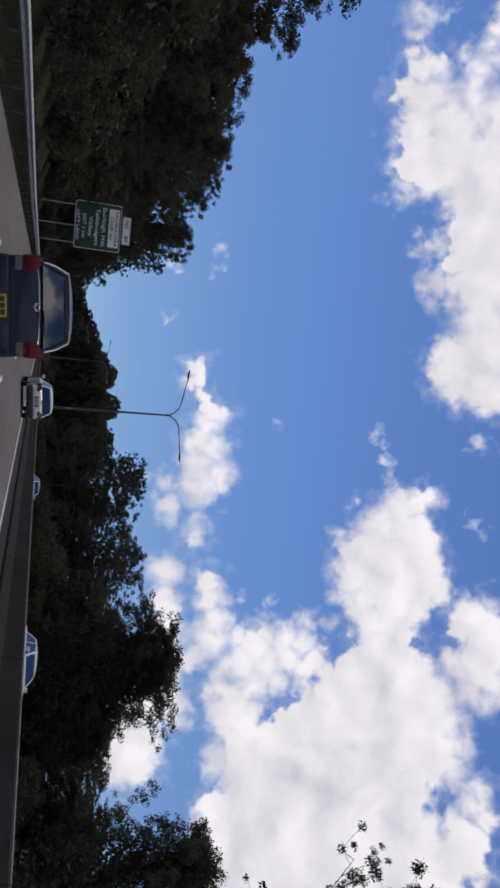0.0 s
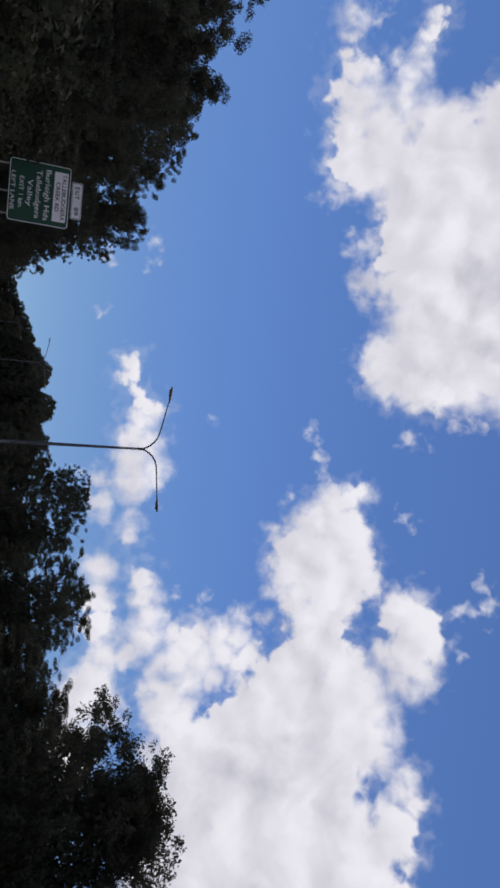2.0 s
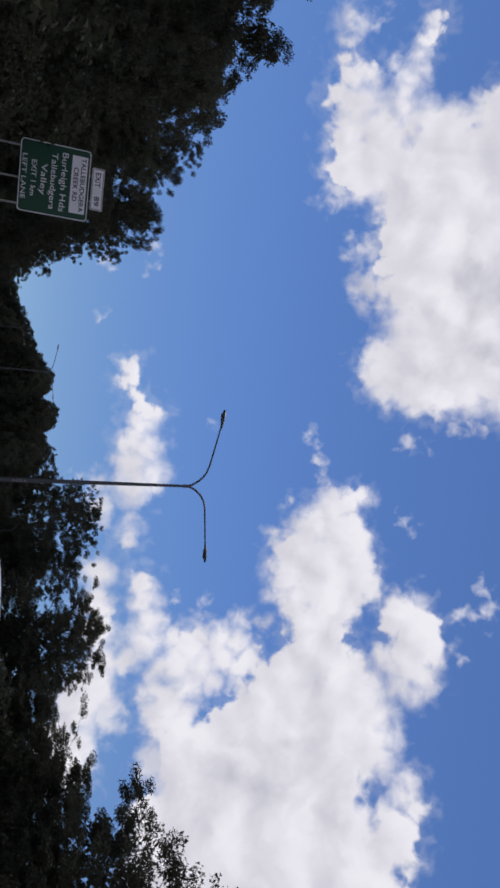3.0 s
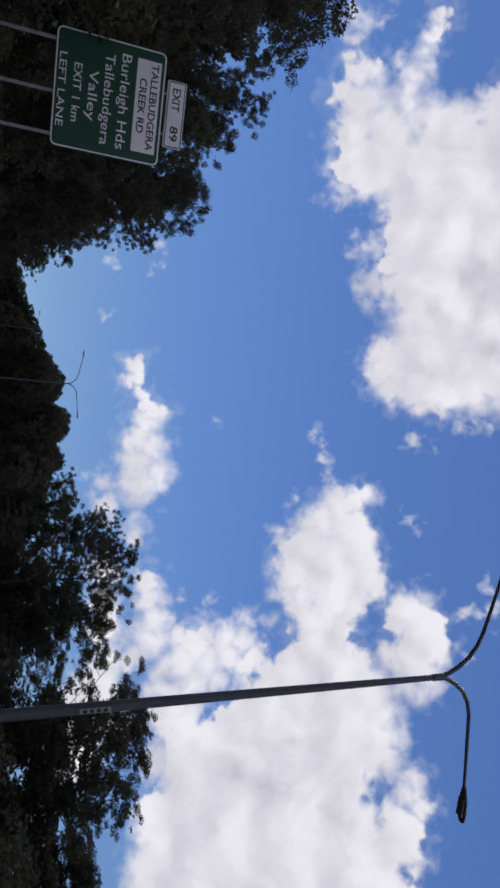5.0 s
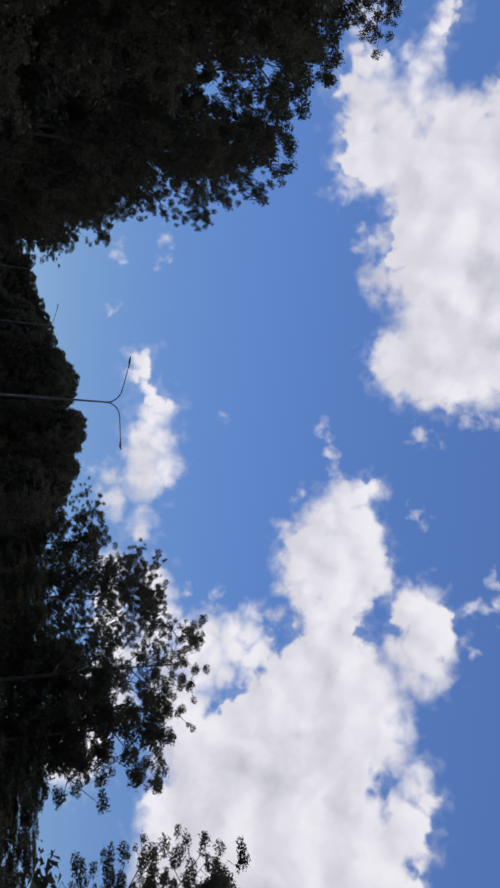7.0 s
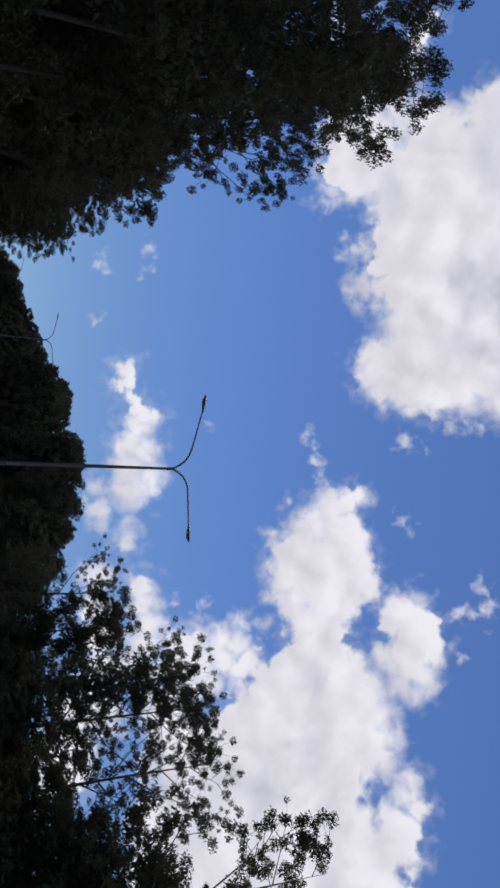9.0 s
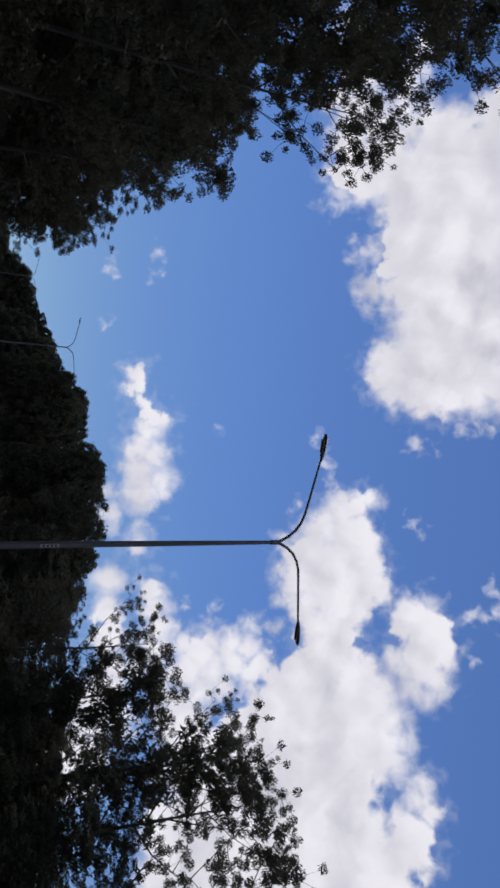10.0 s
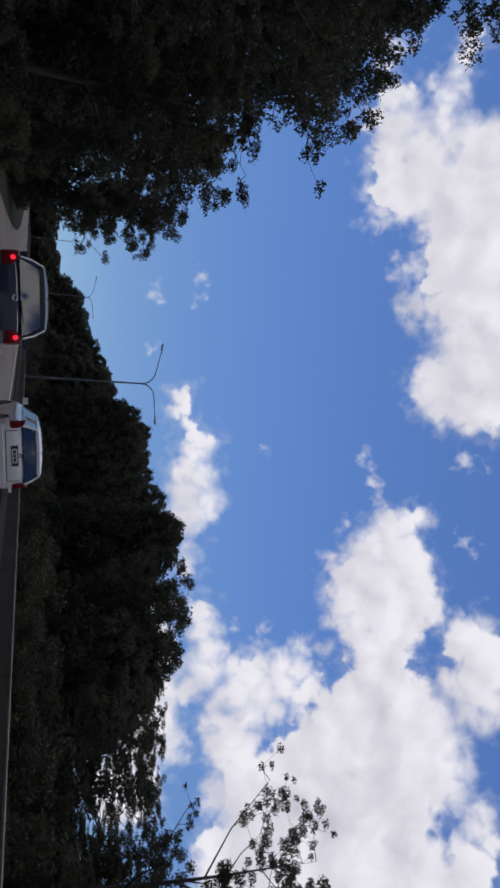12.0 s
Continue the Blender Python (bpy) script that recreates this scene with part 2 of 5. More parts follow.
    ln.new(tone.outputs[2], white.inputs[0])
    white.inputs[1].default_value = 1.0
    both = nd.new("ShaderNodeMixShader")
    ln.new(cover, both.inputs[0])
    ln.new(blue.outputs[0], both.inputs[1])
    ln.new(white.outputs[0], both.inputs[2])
    out = nd.new("ShaderNodeOutputWorld")
    ln.new(both.outputs[0], out.inputs[0])
    world.cycles.sampling_method = "MANUAL"
    world.cycles.sample_map_resolution = 512


make_world()


# ---- materials ----
def material(name, base, rough=0.6, metal=0.0, second=None, scale=4.0, amount=0.5, bump=0.0, bump_scale=40.0, spec=0.5, vary=0.0, coat=0.0,
             detail=6.0, stretch=(1, 1, 1), rough_var=0.0):
    """Principled material with two scales of colour variation, bump and an optional shift from object to object."""
    m = bpy.data.materials.new(name)
    m.use_nodes = True
    nt = m.node_tree
    nd, ln = nt.nodes, nt.links
    b = nd["Principled BSDF"]
    b.inputs["Roughness"].default_value, b.inputs["Metallic"].default_value = rough, metal
    b.inputs["Specular IOR Level"].default_value, b.inputs["Coat Weight"].default_value = spec, coat
    b.inputs["Base Color"].default_value = (*base, 1)
    tc = nd.new("ShaderNodeTexCoord")
    mp = nd.new("ShaderNodeMapping")
    mp.inputs["Scale"].default_value = stretch
    ln.new(tc.outputs["Object"], mp.inputs[0])
    if second:
        big, small = nd.new("ShaderNodeTexNoise"), nd.new("ShaderNodeTexNoise")
        for n, s in ((big, scale), (small, scale * 9)):
            ln.new(mp.outputs[0], n.inputs["Vector"])
            n.inputs["Scale"].default_value, n.inputs["Detail"].default_value = s, detail
        add = nd.new("ShaderNodeMath")
        add.operation = "MULTIPLY_ADD"
        ln.new(small.outputs[0], add.inputs[0])
        add.inputs[1].default_value = 0.6
        ln.new(big.outputs[0], add.inputs[2])
        rg = nd.new("ShaderNodeMapRange")
        ln.new(add.outputs[0], rg.inputs[0])
        rg.inputs[1].default_value, rg.inputs[2].default_value = 0.8 - 0.35 * amount, 0.8 + 0.35 * amount
        mix = nd.new("ShaderNodeMix")
        mix.data_type = "RGBA"
        ln.new(rg.outputs[0], mix.inputs[0])
        mix.inputs[6].default_value, mix.inputs[7].default_value = (*base, 1), (*second, 1)
        last = mix.outputs[2]
        if vary:
            info = nd.new("ShaderNodeObjectInfo")
            hs = nd.new("ShaderNodeHueSaturation")
            vr = nd.new("ShaderNodeMapRange")
            ln.new(info.outputs["Random"], vr.inputs[0])
            vr.inputs[3].default_value, vr.inputs[4].default_value = 1 - vary, 1 + vary
            ln.new(vr.outputs[0], hs.inputs["Value"])
            ln.new(last, hs.inputs["Color"])
            last = hs.outputs[0]
        ln.new(last, b.inputs["Base Color"])
        if rough_var:
            rr = nd.new("ShaderNodeMapRange")
            ln.new(add.outputs[0], rr.inputs[0])
            rr.inputs[1].default_value, rr.inputs[2].default_value = 0.5, 1.1
            rr.inputs[3].default_value, rr.inputs[4].default_value = rough - rough_var, rough + rough_var
            ln.new(rr.outputs[0], b.inputs["Roughness"])
    if bump:
        nn = nd.new("ShaderNodeTexNoise")
        ln.new(mp.outputs[0], nn.inputs["Vector"])
        nn.inputs["Scale"].default_value, nn.inputs["Detail"].default_value = bump_scale, 5.0
        bp = nd.new("ShaderNodeBump")
        bp.inputs["Strength"].default_value, bp.inputs["Distance"].default_value = bump, 0.02
        ln.new(nn.outputs[0], bp.inputs["Height"])
        ln.new(bp.outputs[0], b.inputs["Normal"])
    return m


def leaf_material(name, a, b_, warm):
    """Leathery gum leaves: each leaf its own tone, a little light coming through."""
    m = bpy.data.materials.new(name)
    m.use_nodes = True
    nt = m.node_tree
    nd, ln = nt.nodes, nt.links
    b = nd["Principled BSDF"]
    geo, info = nd.new("ShaderNodeNewGeometry"), nd.new("ShaderNodeObjectInfo")
    cr = nd.new("ShaderNodeValToRGB")
    cr.color_ramp.elements[0].color, cr.color_ramp.elements[1].color = (*a, 1), (*b_, 1)
    e = cr.color_ramp.elements.new(0.93)
    e.color = (*warm, 1)
    ln.new(geo.outputs["Random Per Island"], cr.inputs[0])
    hs = nd.new("ShaderNodeHueSaturation")
    vr = nd.new("ShaderNodeMapRange")
    ln.new(info.outputs["Random"], vr.inputs[0])
    vr.inputs[3].default_value, vr.inputs[4].default_value = 0.75, 1.25
    ln.new(vr.outputs[0], hs.inputs["Value"])
    ln.new(cr.outputs[0], hs.inputs["Color"])
    ln.new(hs.outputs[0], b.inputs["Base Color"])
    b.inputs["Roughness"].default_value = 0.75
    b.inputs["Specular IOR Level"].default_value = 0.08
    tr = nd.new("ShaderNodeBsdfTranslucent")
    ln.new(hs.outputs[0], tr.inputs[0])
    mx = nd.new("ShaderNodeMixShader")
    mx.inputs[0].default_value = 0.30
    ln.new(b.outputs[0], mx.inputs[1])
    ln.new(tr.outputs[0], mx.inputs[2])
    ln.new(mx.outputs[0], nd["Material Output"].inputs[0])
    return m


def glass_material(name, tint):
    m = bpy.data.materials.new(name)
    m.use_nodes = True
    nt = m.node_tree
    nd, ln = nt.nodes, nt.links
    nd.remove(nd["Principled BSDF"])
    see, shine, mx, fr = (nd.new(k) for k in ("ShaderNodeBsdfTransparent", "ShaderNodeBsdfGlossy", "ShaderNodeMixShader", "ShaderNodeFresnel"))
    see.inputs[0].default_value = (*tint, 1)
    shine.inputs["Roughness"].default_value = 0.02
    fr.inputs[0].default_value = 2.3
    ln.new(fr.outputs[0], mx.inputs[0])
    ln.new(see.outputs[0], mx.inputs[1])
    ln.new(shine.outputs[0], mx.inputs[2])
    ln.new(mx.outputs[0], nd["Material Output"].inputs[0])
    return m


def glow_material(name, color, power):
    m = material(name, color, 0.25)
    b = m.node_tree.nodes["Principled BSDF"]
    b.inputs["Emission Color"].default_value = (*color, 1)
    b.inputs["Emission Strength"].default_value = power
    return m


M = dict(
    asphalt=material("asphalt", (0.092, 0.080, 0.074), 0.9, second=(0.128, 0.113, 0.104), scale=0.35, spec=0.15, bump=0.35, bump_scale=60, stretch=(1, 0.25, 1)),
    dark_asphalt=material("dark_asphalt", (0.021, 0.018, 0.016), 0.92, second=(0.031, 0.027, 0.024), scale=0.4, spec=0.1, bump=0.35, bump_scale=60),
    paint=material("road_paint", (0.62, 0.61, 0.57), 0.7, second=(0.36, 0.35, 0.33), scale=2.5, amount=0.7, bump=0.2),
    soil=material("soil_and_grass", (0.014, 0.017, 0.009), 0.95, second=(0.030, 0.029, 0.018), scale=0.3, amount=0.9, bump=0.8, bump_scale=9, spec=0.03),
    # barrier concrete: shade put into the dark sides, sunlight into the paler top
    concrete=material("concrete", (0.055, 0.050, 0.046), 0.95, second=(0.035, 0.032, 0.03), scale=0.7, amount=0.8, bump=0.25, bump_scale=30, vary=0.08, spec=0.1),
    sunlit_top=material("sunlit_concrete_top", (0.20, 0.19, 0.175), 0.95, second=(0.12, 0.112, 0.104), scale=1.1, amount=0.8, bump=0.25, bump_scale=30, spec=0.1),
    zinc=material("galvanised_steel", (0.34, 0.335, 0.33), 0.6, 0.35, second=(0.22, 0.215, 0.21), scale=3.0, amount=0.6, bump=0.06, bump_scale=20),
    pole=material("pole_steel", (0.095, 0.10, 0.11), 0.6, 0.3, second=(0.06, 0.064, 0.072), scale=2.0, amount=0.6, stretch=(4, 4, 0.4)),
    lamp_body=material("lamp_housing", (0.08, 0.083, 0.088), 0.5, 0.3, second=(0.10, 0.10, 0.105), scale=8),
    lamp_lens=material("lamp_lens", (0.13, 0.135, 0.13), 0.3, second=(0.09, 0.095, 0.09), scale=12),
    bark=material("gum_bark", (0.075, 0.066, 0.058), 0.9, second=(0.032, 0.028, 0.025), scale=1.3, amount=0.9, bump=0.6, bump_scale=12, stretch=(3, 3, 0.5), vary=0.3, spec=0.1),
    sign_green=material("sign_green", (0.003, 0.046, 0.024), 0.5, second=(0.004, 0.058, 0.030), scale=0.8, amount=0.7),
    sign_white=material("sign_white", (0.84, 0.82, 0.85), 0.45, second=(0.76, 0.74, 0.77), scale=1.0, amount=0.6),
    sign_black=material("sign_black", (0.012, 0.012, 0.014), 0.5, second=(0.02, 0.02, 0.022), scale=2.0),
    sign_back=material("sign_back", (0.42, 0.43, 0.44), 0.5, 0.6, second=(0.33, 0.34, 0.35), scale=1.5),
    blue_paint=material("dark_blue_car_paint", (0.011, 0.018, 0.040), 0.5, 0.1, second=(0.013, 0.021, 0.046), scale=3, coat=0.2, rough_var=0.05, spec=0.3),
    white_paint=material("white_car_paint", (0.70, 0.69, 0.68), 0.3, second=(0.62, 0.61, 0.60), scale=1.2, coat=0.6, rough_var=0.06),
    grey_paint=material("silver_car_paint", (0.50, 0.51, 0.53), 0.32, 0.3, second=(0.44, 0.45, 0.47), scale=1.2, coat=0.6),
    black_plastic=material("black_plastic", (0.018, 0.018, 0.019), 0.6, second=(0.028, 0.027, 0.027), scale=5, bump=0.1, bump_scale=200),
    rubber=material("tyre_rubber", (0.02, 0.02, 0.02), 0.85, second=(0.035, 0.033, 0.03), scale=6),
    alloy=material("wheel_alloy", (0.50, 0.50, 0.51), 0.35, 0.9, second=(0.40, 0.40, 0.40), scale=6),
    chrome=material("chrome", (0.75, 0.75, 0.77), 0.12, 1.0, second=(0.66, 0.66, 0.68), scale=5),
    red_lens=material("red_lens", (0.15, 0.003, 0.010), 0.35, second=(0.11, 0.002, 0.008), scale=20, coat=0.08, spec=0.2),
    smoked_lens=material("smoked_lens", (0.022, 0.006, 0.008), 0.15, second=(0.03, 0.007, 0.009), scale=20, coat=0.4),
    red_glow=glow_material("lit_brake_lens", (0.9, 0.015, 0.04), 1.2),
    clear_lens=material("clear_lens", (0.10, 0.10, 0.12), 0.2, second=(0.08, 0.08, 0.095), scale=20, coat=0.5),
    yellow_plate=material("yellow_plate", (0.42, 0.32, 0.03), 0.5, second=(0.48, 0.37, 0.03), scale=6),
    white_plate=material("white_plate", (0.6, 0.6, 0.6), 0.5, second=(0.5, 0.5, 0.5), scale=6),
    dark_ink=material("dark_ink", (0.02, 0.02, 0.03), 0.6, second=(0.03, 0.03, 0.03), scale=9),
    cabin=material("cabin_trim", (0.02, 0.02, 0.022), 0.9, second=(0.03, 0.03, 0.032), scale=4),
    glass=glass_material("tinted_glass", (0.09, 0.10, 0.10)),
    leaf=leaf_material("gum_leaves", (0.044, 0.050, 0.034), (0.058, 0.065, 0.044), (0.062, 0.060, 0.044)),
    leaf_dark=leaf_material("scrub_leaves", (0.040, 0.046, 0.030), (0.052, 0.058, 0.038), (0.055, 0.053, 0.038)),
)


# ---- helpers for meshes ----
def part(name, bm, mat, parent=None, label=""):
    """Links a bmesh as one mesh object, under its thing."""
    me = bpy.data.meshes.new(name)
    bm.to_mesh(me)
    bm.free()
    return link_mesh(name, me, mat, parent, label)


def link_mesh(name, me, mat, parent=None, label=""):
    if mat is not None:
        me.materials.append(M[mat])
    ob = new(name, me)
    if parent is not None:
        ob.parent = parent
    if label:
        tagged(ob, label)
    return ob


def thing(name, m, label, category, group=""):
    ob = new(name)
    ob.matrix_world = m
    return tagged(ob, label, category, group)


def smooth(ob, angle=40):
    for p in ob.data.polygons:
        p.use_smooth = True
    ob.data.set_sharp_from_angle(angle=radians(angle))
    return ob


def box(bm, x0, x1, y0, y1, z0, z1, bevel=0.0):
    r = bmesh.ops.create_cube(bm, size=1, matrix=Matrix.Translation(((x0 + x1) / 2, (y0 + y1) / 2, (z0 + z1) / 2)) @ Matrix.Diagonal((x1 - x0, y1 - y0, z1 - z0, 1)))
    if bevel:
        edges = list({e for v in r["verts"] for e in v.link_edges})
        bmesh.ops.bevel(bm, geom=edges, offset=bevel, segments=2, affect="EDGES", profile=0.6)
    return bm


def tube(bm, pts, radii, sides=10, cap=True):
    """A round tube through points with a radius at each."""
    rings = []
    n = len(pts)
    pts = [Vector(p) for p in pts]
    prev = None
    for i, p in enumerate(pts):
        d = (pts[min(i + 1, n - 1)] - pts[max(i - 1, 0)]).normalized()
        ref = prev if prev is not None else (Vector((1, 0, 0)) if abs(d.x) < 0.9 else Vector((0, 1, 0)))
        u = (ref - d * ref.dot(d)).normalized()
        prev = u
        w = d.cross(u)
        rings.append([bm.verts.new(p + (u * math.cos(2 * math.pi * k / sides) + w * math.sin(2 * math.pi * k / sides)) * radii[i]) for k in range(sides)])
    for a, b in zip(rings, rings[1:]):
        for k in range(sides):
            bm.faces.new((a[k], a[(k + 1) % sides], b[(k + 1) % sides], b[k]))
    if cap:
        bm.faces.new(rings[0][::-1])
        bm.faces.new(rings[-1])
    return bm


def strip_mesh(name, rows_):
    """A sheet from rows of points."""
    h, w = len(rows_), len(rows_[0])
    vs = [p for r in rows_ for p in r]
    fs = [(i * w + j, i * w + j + 1, (i + 1) * w + j + 1, (i + 1) * w + j) for i in range(h - 1) for j in range(w - 1)]
    me = bpy.data.meshes.new(name)
    me.from_pydata(vs, [], fs)
    return me


# ---- the lie of the land ----
def bend(y):
    """How far the road has swung to the left."""
    return -0.00081 * max(0.0, y - 119.0) ** 2 if y < 420 else -73.4 - 0.488 * (y - 420)


def bank(y):
    """The road's cross fall: it leans into the left-hand bend."""
    k = min(1.0, max(0.0, (y - 90) / 60))
    return 0.060 + 0.002 * k * k * (3 - 2 * k)


def road_z(x, y):
    r = x - bend(y)
    step = 0.26 * min(1.0, max(0.0, (r - 7.6) / 0.6))  # the opposite carriageway lies a little lower
    return bank(y) * min(max(r, -7.5), 8.0) + (0.0 if r < 8.0 else min(0.06, (r - 8.0) * 0.01)) - step


def land_z(x, y):
    """Ground height: flat by the road, a wooded bank rising on both sides."""
    r = x - bend(y)
    z = road_z(x, y) - 0.06
    if r < -8.2:
        s = -8.2 - r
        z += -0.35 * min(1, s / 1.5) + 0.36 * max(0.0, min(s, 24) - 1.5) + 0.12 * max(0.0, min(s, 90) - 24)
    if r > 23.0:
        s = r - 23.0
        z += 0.10 * min(s, 12) + (0.05 + 0.22 * min(1.0, max(0.0, (y - 170) / 90))) * max(0.0, min(s, 60) - 12)
    if abs(r) > 9 and (r < -9.5 or r > 24):
        z += 0.25 * noise.noise(Vector((x * 0.13, y * 0.13, 0.3)))
    return z


def make_ground():
    xs = [-2500, -1200, -600, -300, -160, -110, -80, -60, -48] + [-40 + 2 * i for i in range(16)] + [-9 + 1.0 * i for i in range(3)]
    xs += [-6 + 2 * i for i in range(7)] + [8, 9, 12, 16, 20, 22, 23, 24, 26] + [28 + 3 * i for i in range(8)] + [56, 70, 100, 150, 220, 320, 600, 1200, 2500]
    ys = [-2500, -1200, -500, -200, -100, -60] + [-40 + 5 * i for i in range(93)] + [440, 480, 540, 640, 800, 1200, 2500]
    rows_ = []
    for y in ys:
        near = max(0.0, 1 - abs(y - 120) / 1500)
        rows_.append([(x + bend(y) * (1 if abs(x) < 400 else 0), y, land_z(x + bend(y) * (1 if abs(x) < 400 else 0), y) * near) for x in xs])
    ob = link_mesh("ground", strip_mesh("ground", rows_), "soil")
    smooth(ob, 60)
    tagged(ob, "dark grassy roadside ground rising into wooded banks", "ground", kind="structure")


make_ground()

YS = [-60 + 4 * i for i in range(126)]


def ribbon(name, r0, r1, lift, mat, label, category, kind="structure", ys=YS, parent=None, cols=3):
    rows_ = [[(bend(y) + r0 + (r1 - r0) * k / cols, y, road_z(bend(y) + r0 + (r1 - r0) * k / cols, y) + lift) for k in range(cols + 1)] for y in ys]
    ob = link_mesh(name, strip_mesh(name, rows_), mat, parent)
    return tagged(ob, label, category, kind=kind) if parent is None else ob


ribbon("road", -5.6, 5.75, 0.0, "asphalt", "pale worn grey asphalt motorway lanes, banked to the left", "road")
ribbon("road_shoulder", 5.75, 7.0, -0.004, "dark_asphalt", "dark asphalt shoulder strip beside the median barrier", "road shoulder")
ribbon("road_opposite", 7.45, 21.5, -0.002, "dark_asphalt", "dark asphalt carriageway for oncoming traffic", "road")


def make_lines():
    edge = thing("edge_line", Matrix(), "white painted edge line on the road", "road marking")
    ribbon("stripe", 5.42, 5.56, 0.006, "paint", "", "", parent=edge, cols=1)
    for r in (7.9 + 2.2, 20.6):
        e = thing("edge_line", Matrix(), "white painted edge line on the road", "road marking")
        ribbon("stripe", r, r + 0.13, 0.006, "paint", "", "", parent=e, cols=1)
    for r in (-1.75, 1.78, 13.7, 17.2):
        lane = thing("lane_line", Matrix(), "broken white lane line on the road", "road marking")
        y = -43.0
        while y < 300:
            ribbon("dash", r - 0.06, r + 0.06, 0.006, "paint", "", "", ys=[y, y + 1.5, y + 3], parent=lane, cols=1)
            y += 12.0


make_lines()


def make_barrier():
    """Concrete median barrier: cast lengths with a safety-shape section."""
    prof = [(-0.40, 0.0), (-0.40, 0.07), (-0.28, 0.28), (-0.20, 0.69), (-0.17, 0.71), (0.17, 0.71), (0.20, 0.69), (0.28, 0.28), (0.40, 0.07), (0.40, 0.0)]
    wall = thing("median_barrier", Matrix(), "concrete median safety barrier in long cast lengths", "barrier")
    y = -40.0
    while y < 350:
        a, b = y + 0.012, y + 5.988
        rows_ = []
        for yy in (a, (a + b) / 2, b):
            cx = bend(yy) + 7.25
            zz = road_z(cx, yy) - 0.02
            rows_.append([(cx + px, yy, zz + pz) for px, pz in prof])
        me = strip_mesh("barrier_length", rows_)
        bm = bmesh.new()
        bm.from_mesh(me)
        bpy.data.meshes.remove(me)
        bm.verts.ensure_lookup_table()
        w = len(prof)
        bm.faces.new([bm.verts[i] for i in range(w)])
        bm.faces.new([bm.verts[2 * w + i] for i in range(w)][::-1])
        bmesh.ops.recalc_face_normals(bm, faces=bm.faces)
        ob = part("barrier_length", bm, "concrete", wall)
        # strips along both top edges, their paler colour standing in for sun
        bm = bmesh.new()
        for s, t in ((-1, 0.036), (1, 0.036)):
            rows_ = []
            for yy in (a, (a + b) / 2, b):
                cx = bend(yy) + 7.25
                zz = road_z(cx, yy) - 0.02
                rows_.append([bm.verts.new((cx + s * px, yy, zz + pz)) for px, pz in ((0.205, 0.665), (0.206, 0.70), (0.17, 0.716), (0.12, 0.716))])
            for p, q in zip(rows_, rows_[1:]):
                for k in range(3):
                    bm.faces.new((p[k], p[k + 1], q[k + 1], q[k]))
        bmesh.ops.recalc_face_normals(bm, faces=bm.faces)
        part("worn_edge", bm, "sunlit_top", ob, "top edges painted paler as if sunlit")
        y += 6.0


make_barrier()


def rail_x(y):
    k = min(1.0, max(0.0, (y - 20) / 20))
    return -7.75 + 1.9 * k * k * (3 - 2 * k) + bend(y)


def make_guardrail():
    """W-beam guardrail on steel posts along the outer verge."""
    gr = thing("guardrail", Matrix(), "galvanised steel W-beam guardrail on posts beside the verge", "guardrail")
    prof = [(0.0, 0.0), (0.035, 0.02), (0.08, 0.055), (0.08, 0.085), (0.02, 0.125), (0.0, 0.155), (0.02, 0.185), (0.08, 0.225), (0.08, 0.255), (0.035, 0.29), (0.0, 0.31)]
    y = -6.0
    while y < 122:
        rows_ = []
        for k in range(3):
            yy = y + k * 2.0
            x = rail_x(yy)
            z = road_z(x, yy) + 0.44
            front = [(x + px, yy, z + pz) for px, pz in prof]
            back = [(x + px - 0.006, yy, z + pz) for px, pz in prof[::-1]]
            rows_.append(front + back + front[:1])
        ob = link_mesh("rail", strip_mesh("rail", rows_), "zinc", gr)
        smooth(ob, 50)
        y += 4.0
    y = -6.0
    post = None
    while y < 123:
        x = rail_x(y)
        z = road_z(x, y)
        if post is None:
            bm = bmesh.new()
            box(bm, -0.06, 0.0, -0.055, 0.055, -0.9, 0.72, 0.008)
            box(bm, -0.02, 0.012, -0.05, 0.05, 0.45, 0.70, 0.006)
            ob = part("post", bm, "pole", gr)
            post = ob.data
        else:
            ob = new("post", post)
            ob.parent = gr
        ob.location = (x - 0.01, y, z)
        y += 2.0


make_guardrail()


def make_grass():
    """Rough dark grass on the verge, round the rail's posts."""
    rng = np.random.default_rng(17)
    n = 52000
    y = 122.0 * rng.random(n) ** 1.5 - 4.0
    k = np.clip((y - 20) / 20, 0, 1)
    near = -5.68
    far = -13.0 + 1.5 * k * k * (3 - 2 * k)
    r = near + (far - near) * rng.random(n) ** 1.25
    rail = -7.75 + 1.9 * k * k * (3 - 2 * k)
    tall = (0.10 + 0.30 * rng.random(n)) * np.where(np.abs(r - near) < 0.3, 0.5, 1.0) * (0.7 + 0.5 * np.sin(r * 5.1 + y * 0.9) * np.sin(y * 0.37)) * np.where(r < rail + 0.15, 1.9, 1.0)
    vs = []
    for i in range(n):
        x = r[i] + bend(y[i])
        z = land_z(x, y[i]) - 0.02
        a, lean = rng.random() * 6.283, 0.35 * tall[i]
        w = 0.02 + 0.0006 * y[i]
        dx, dy = math.cos(a), math.sin(a)
        vs += [(x - dy * w, y[i] + dx * w, z), (x + dy * w, y[i] - dx * w, z), (x + dx * lean, y[i] + dy * lean, z + tall[i])]
    me = bpy.data.meshes.new("grass")
    me.from_pydata(vs, [], [(3 * i, 3 * i + 1, 3 * i + 2) for i in range(n)])
    ob = link_mesh("grass", me, "leaf_dark")
    tagged(ob, "rough dark uncut grass on the verge beside the guardrail", "grass", kind="stuff")


make_grass()


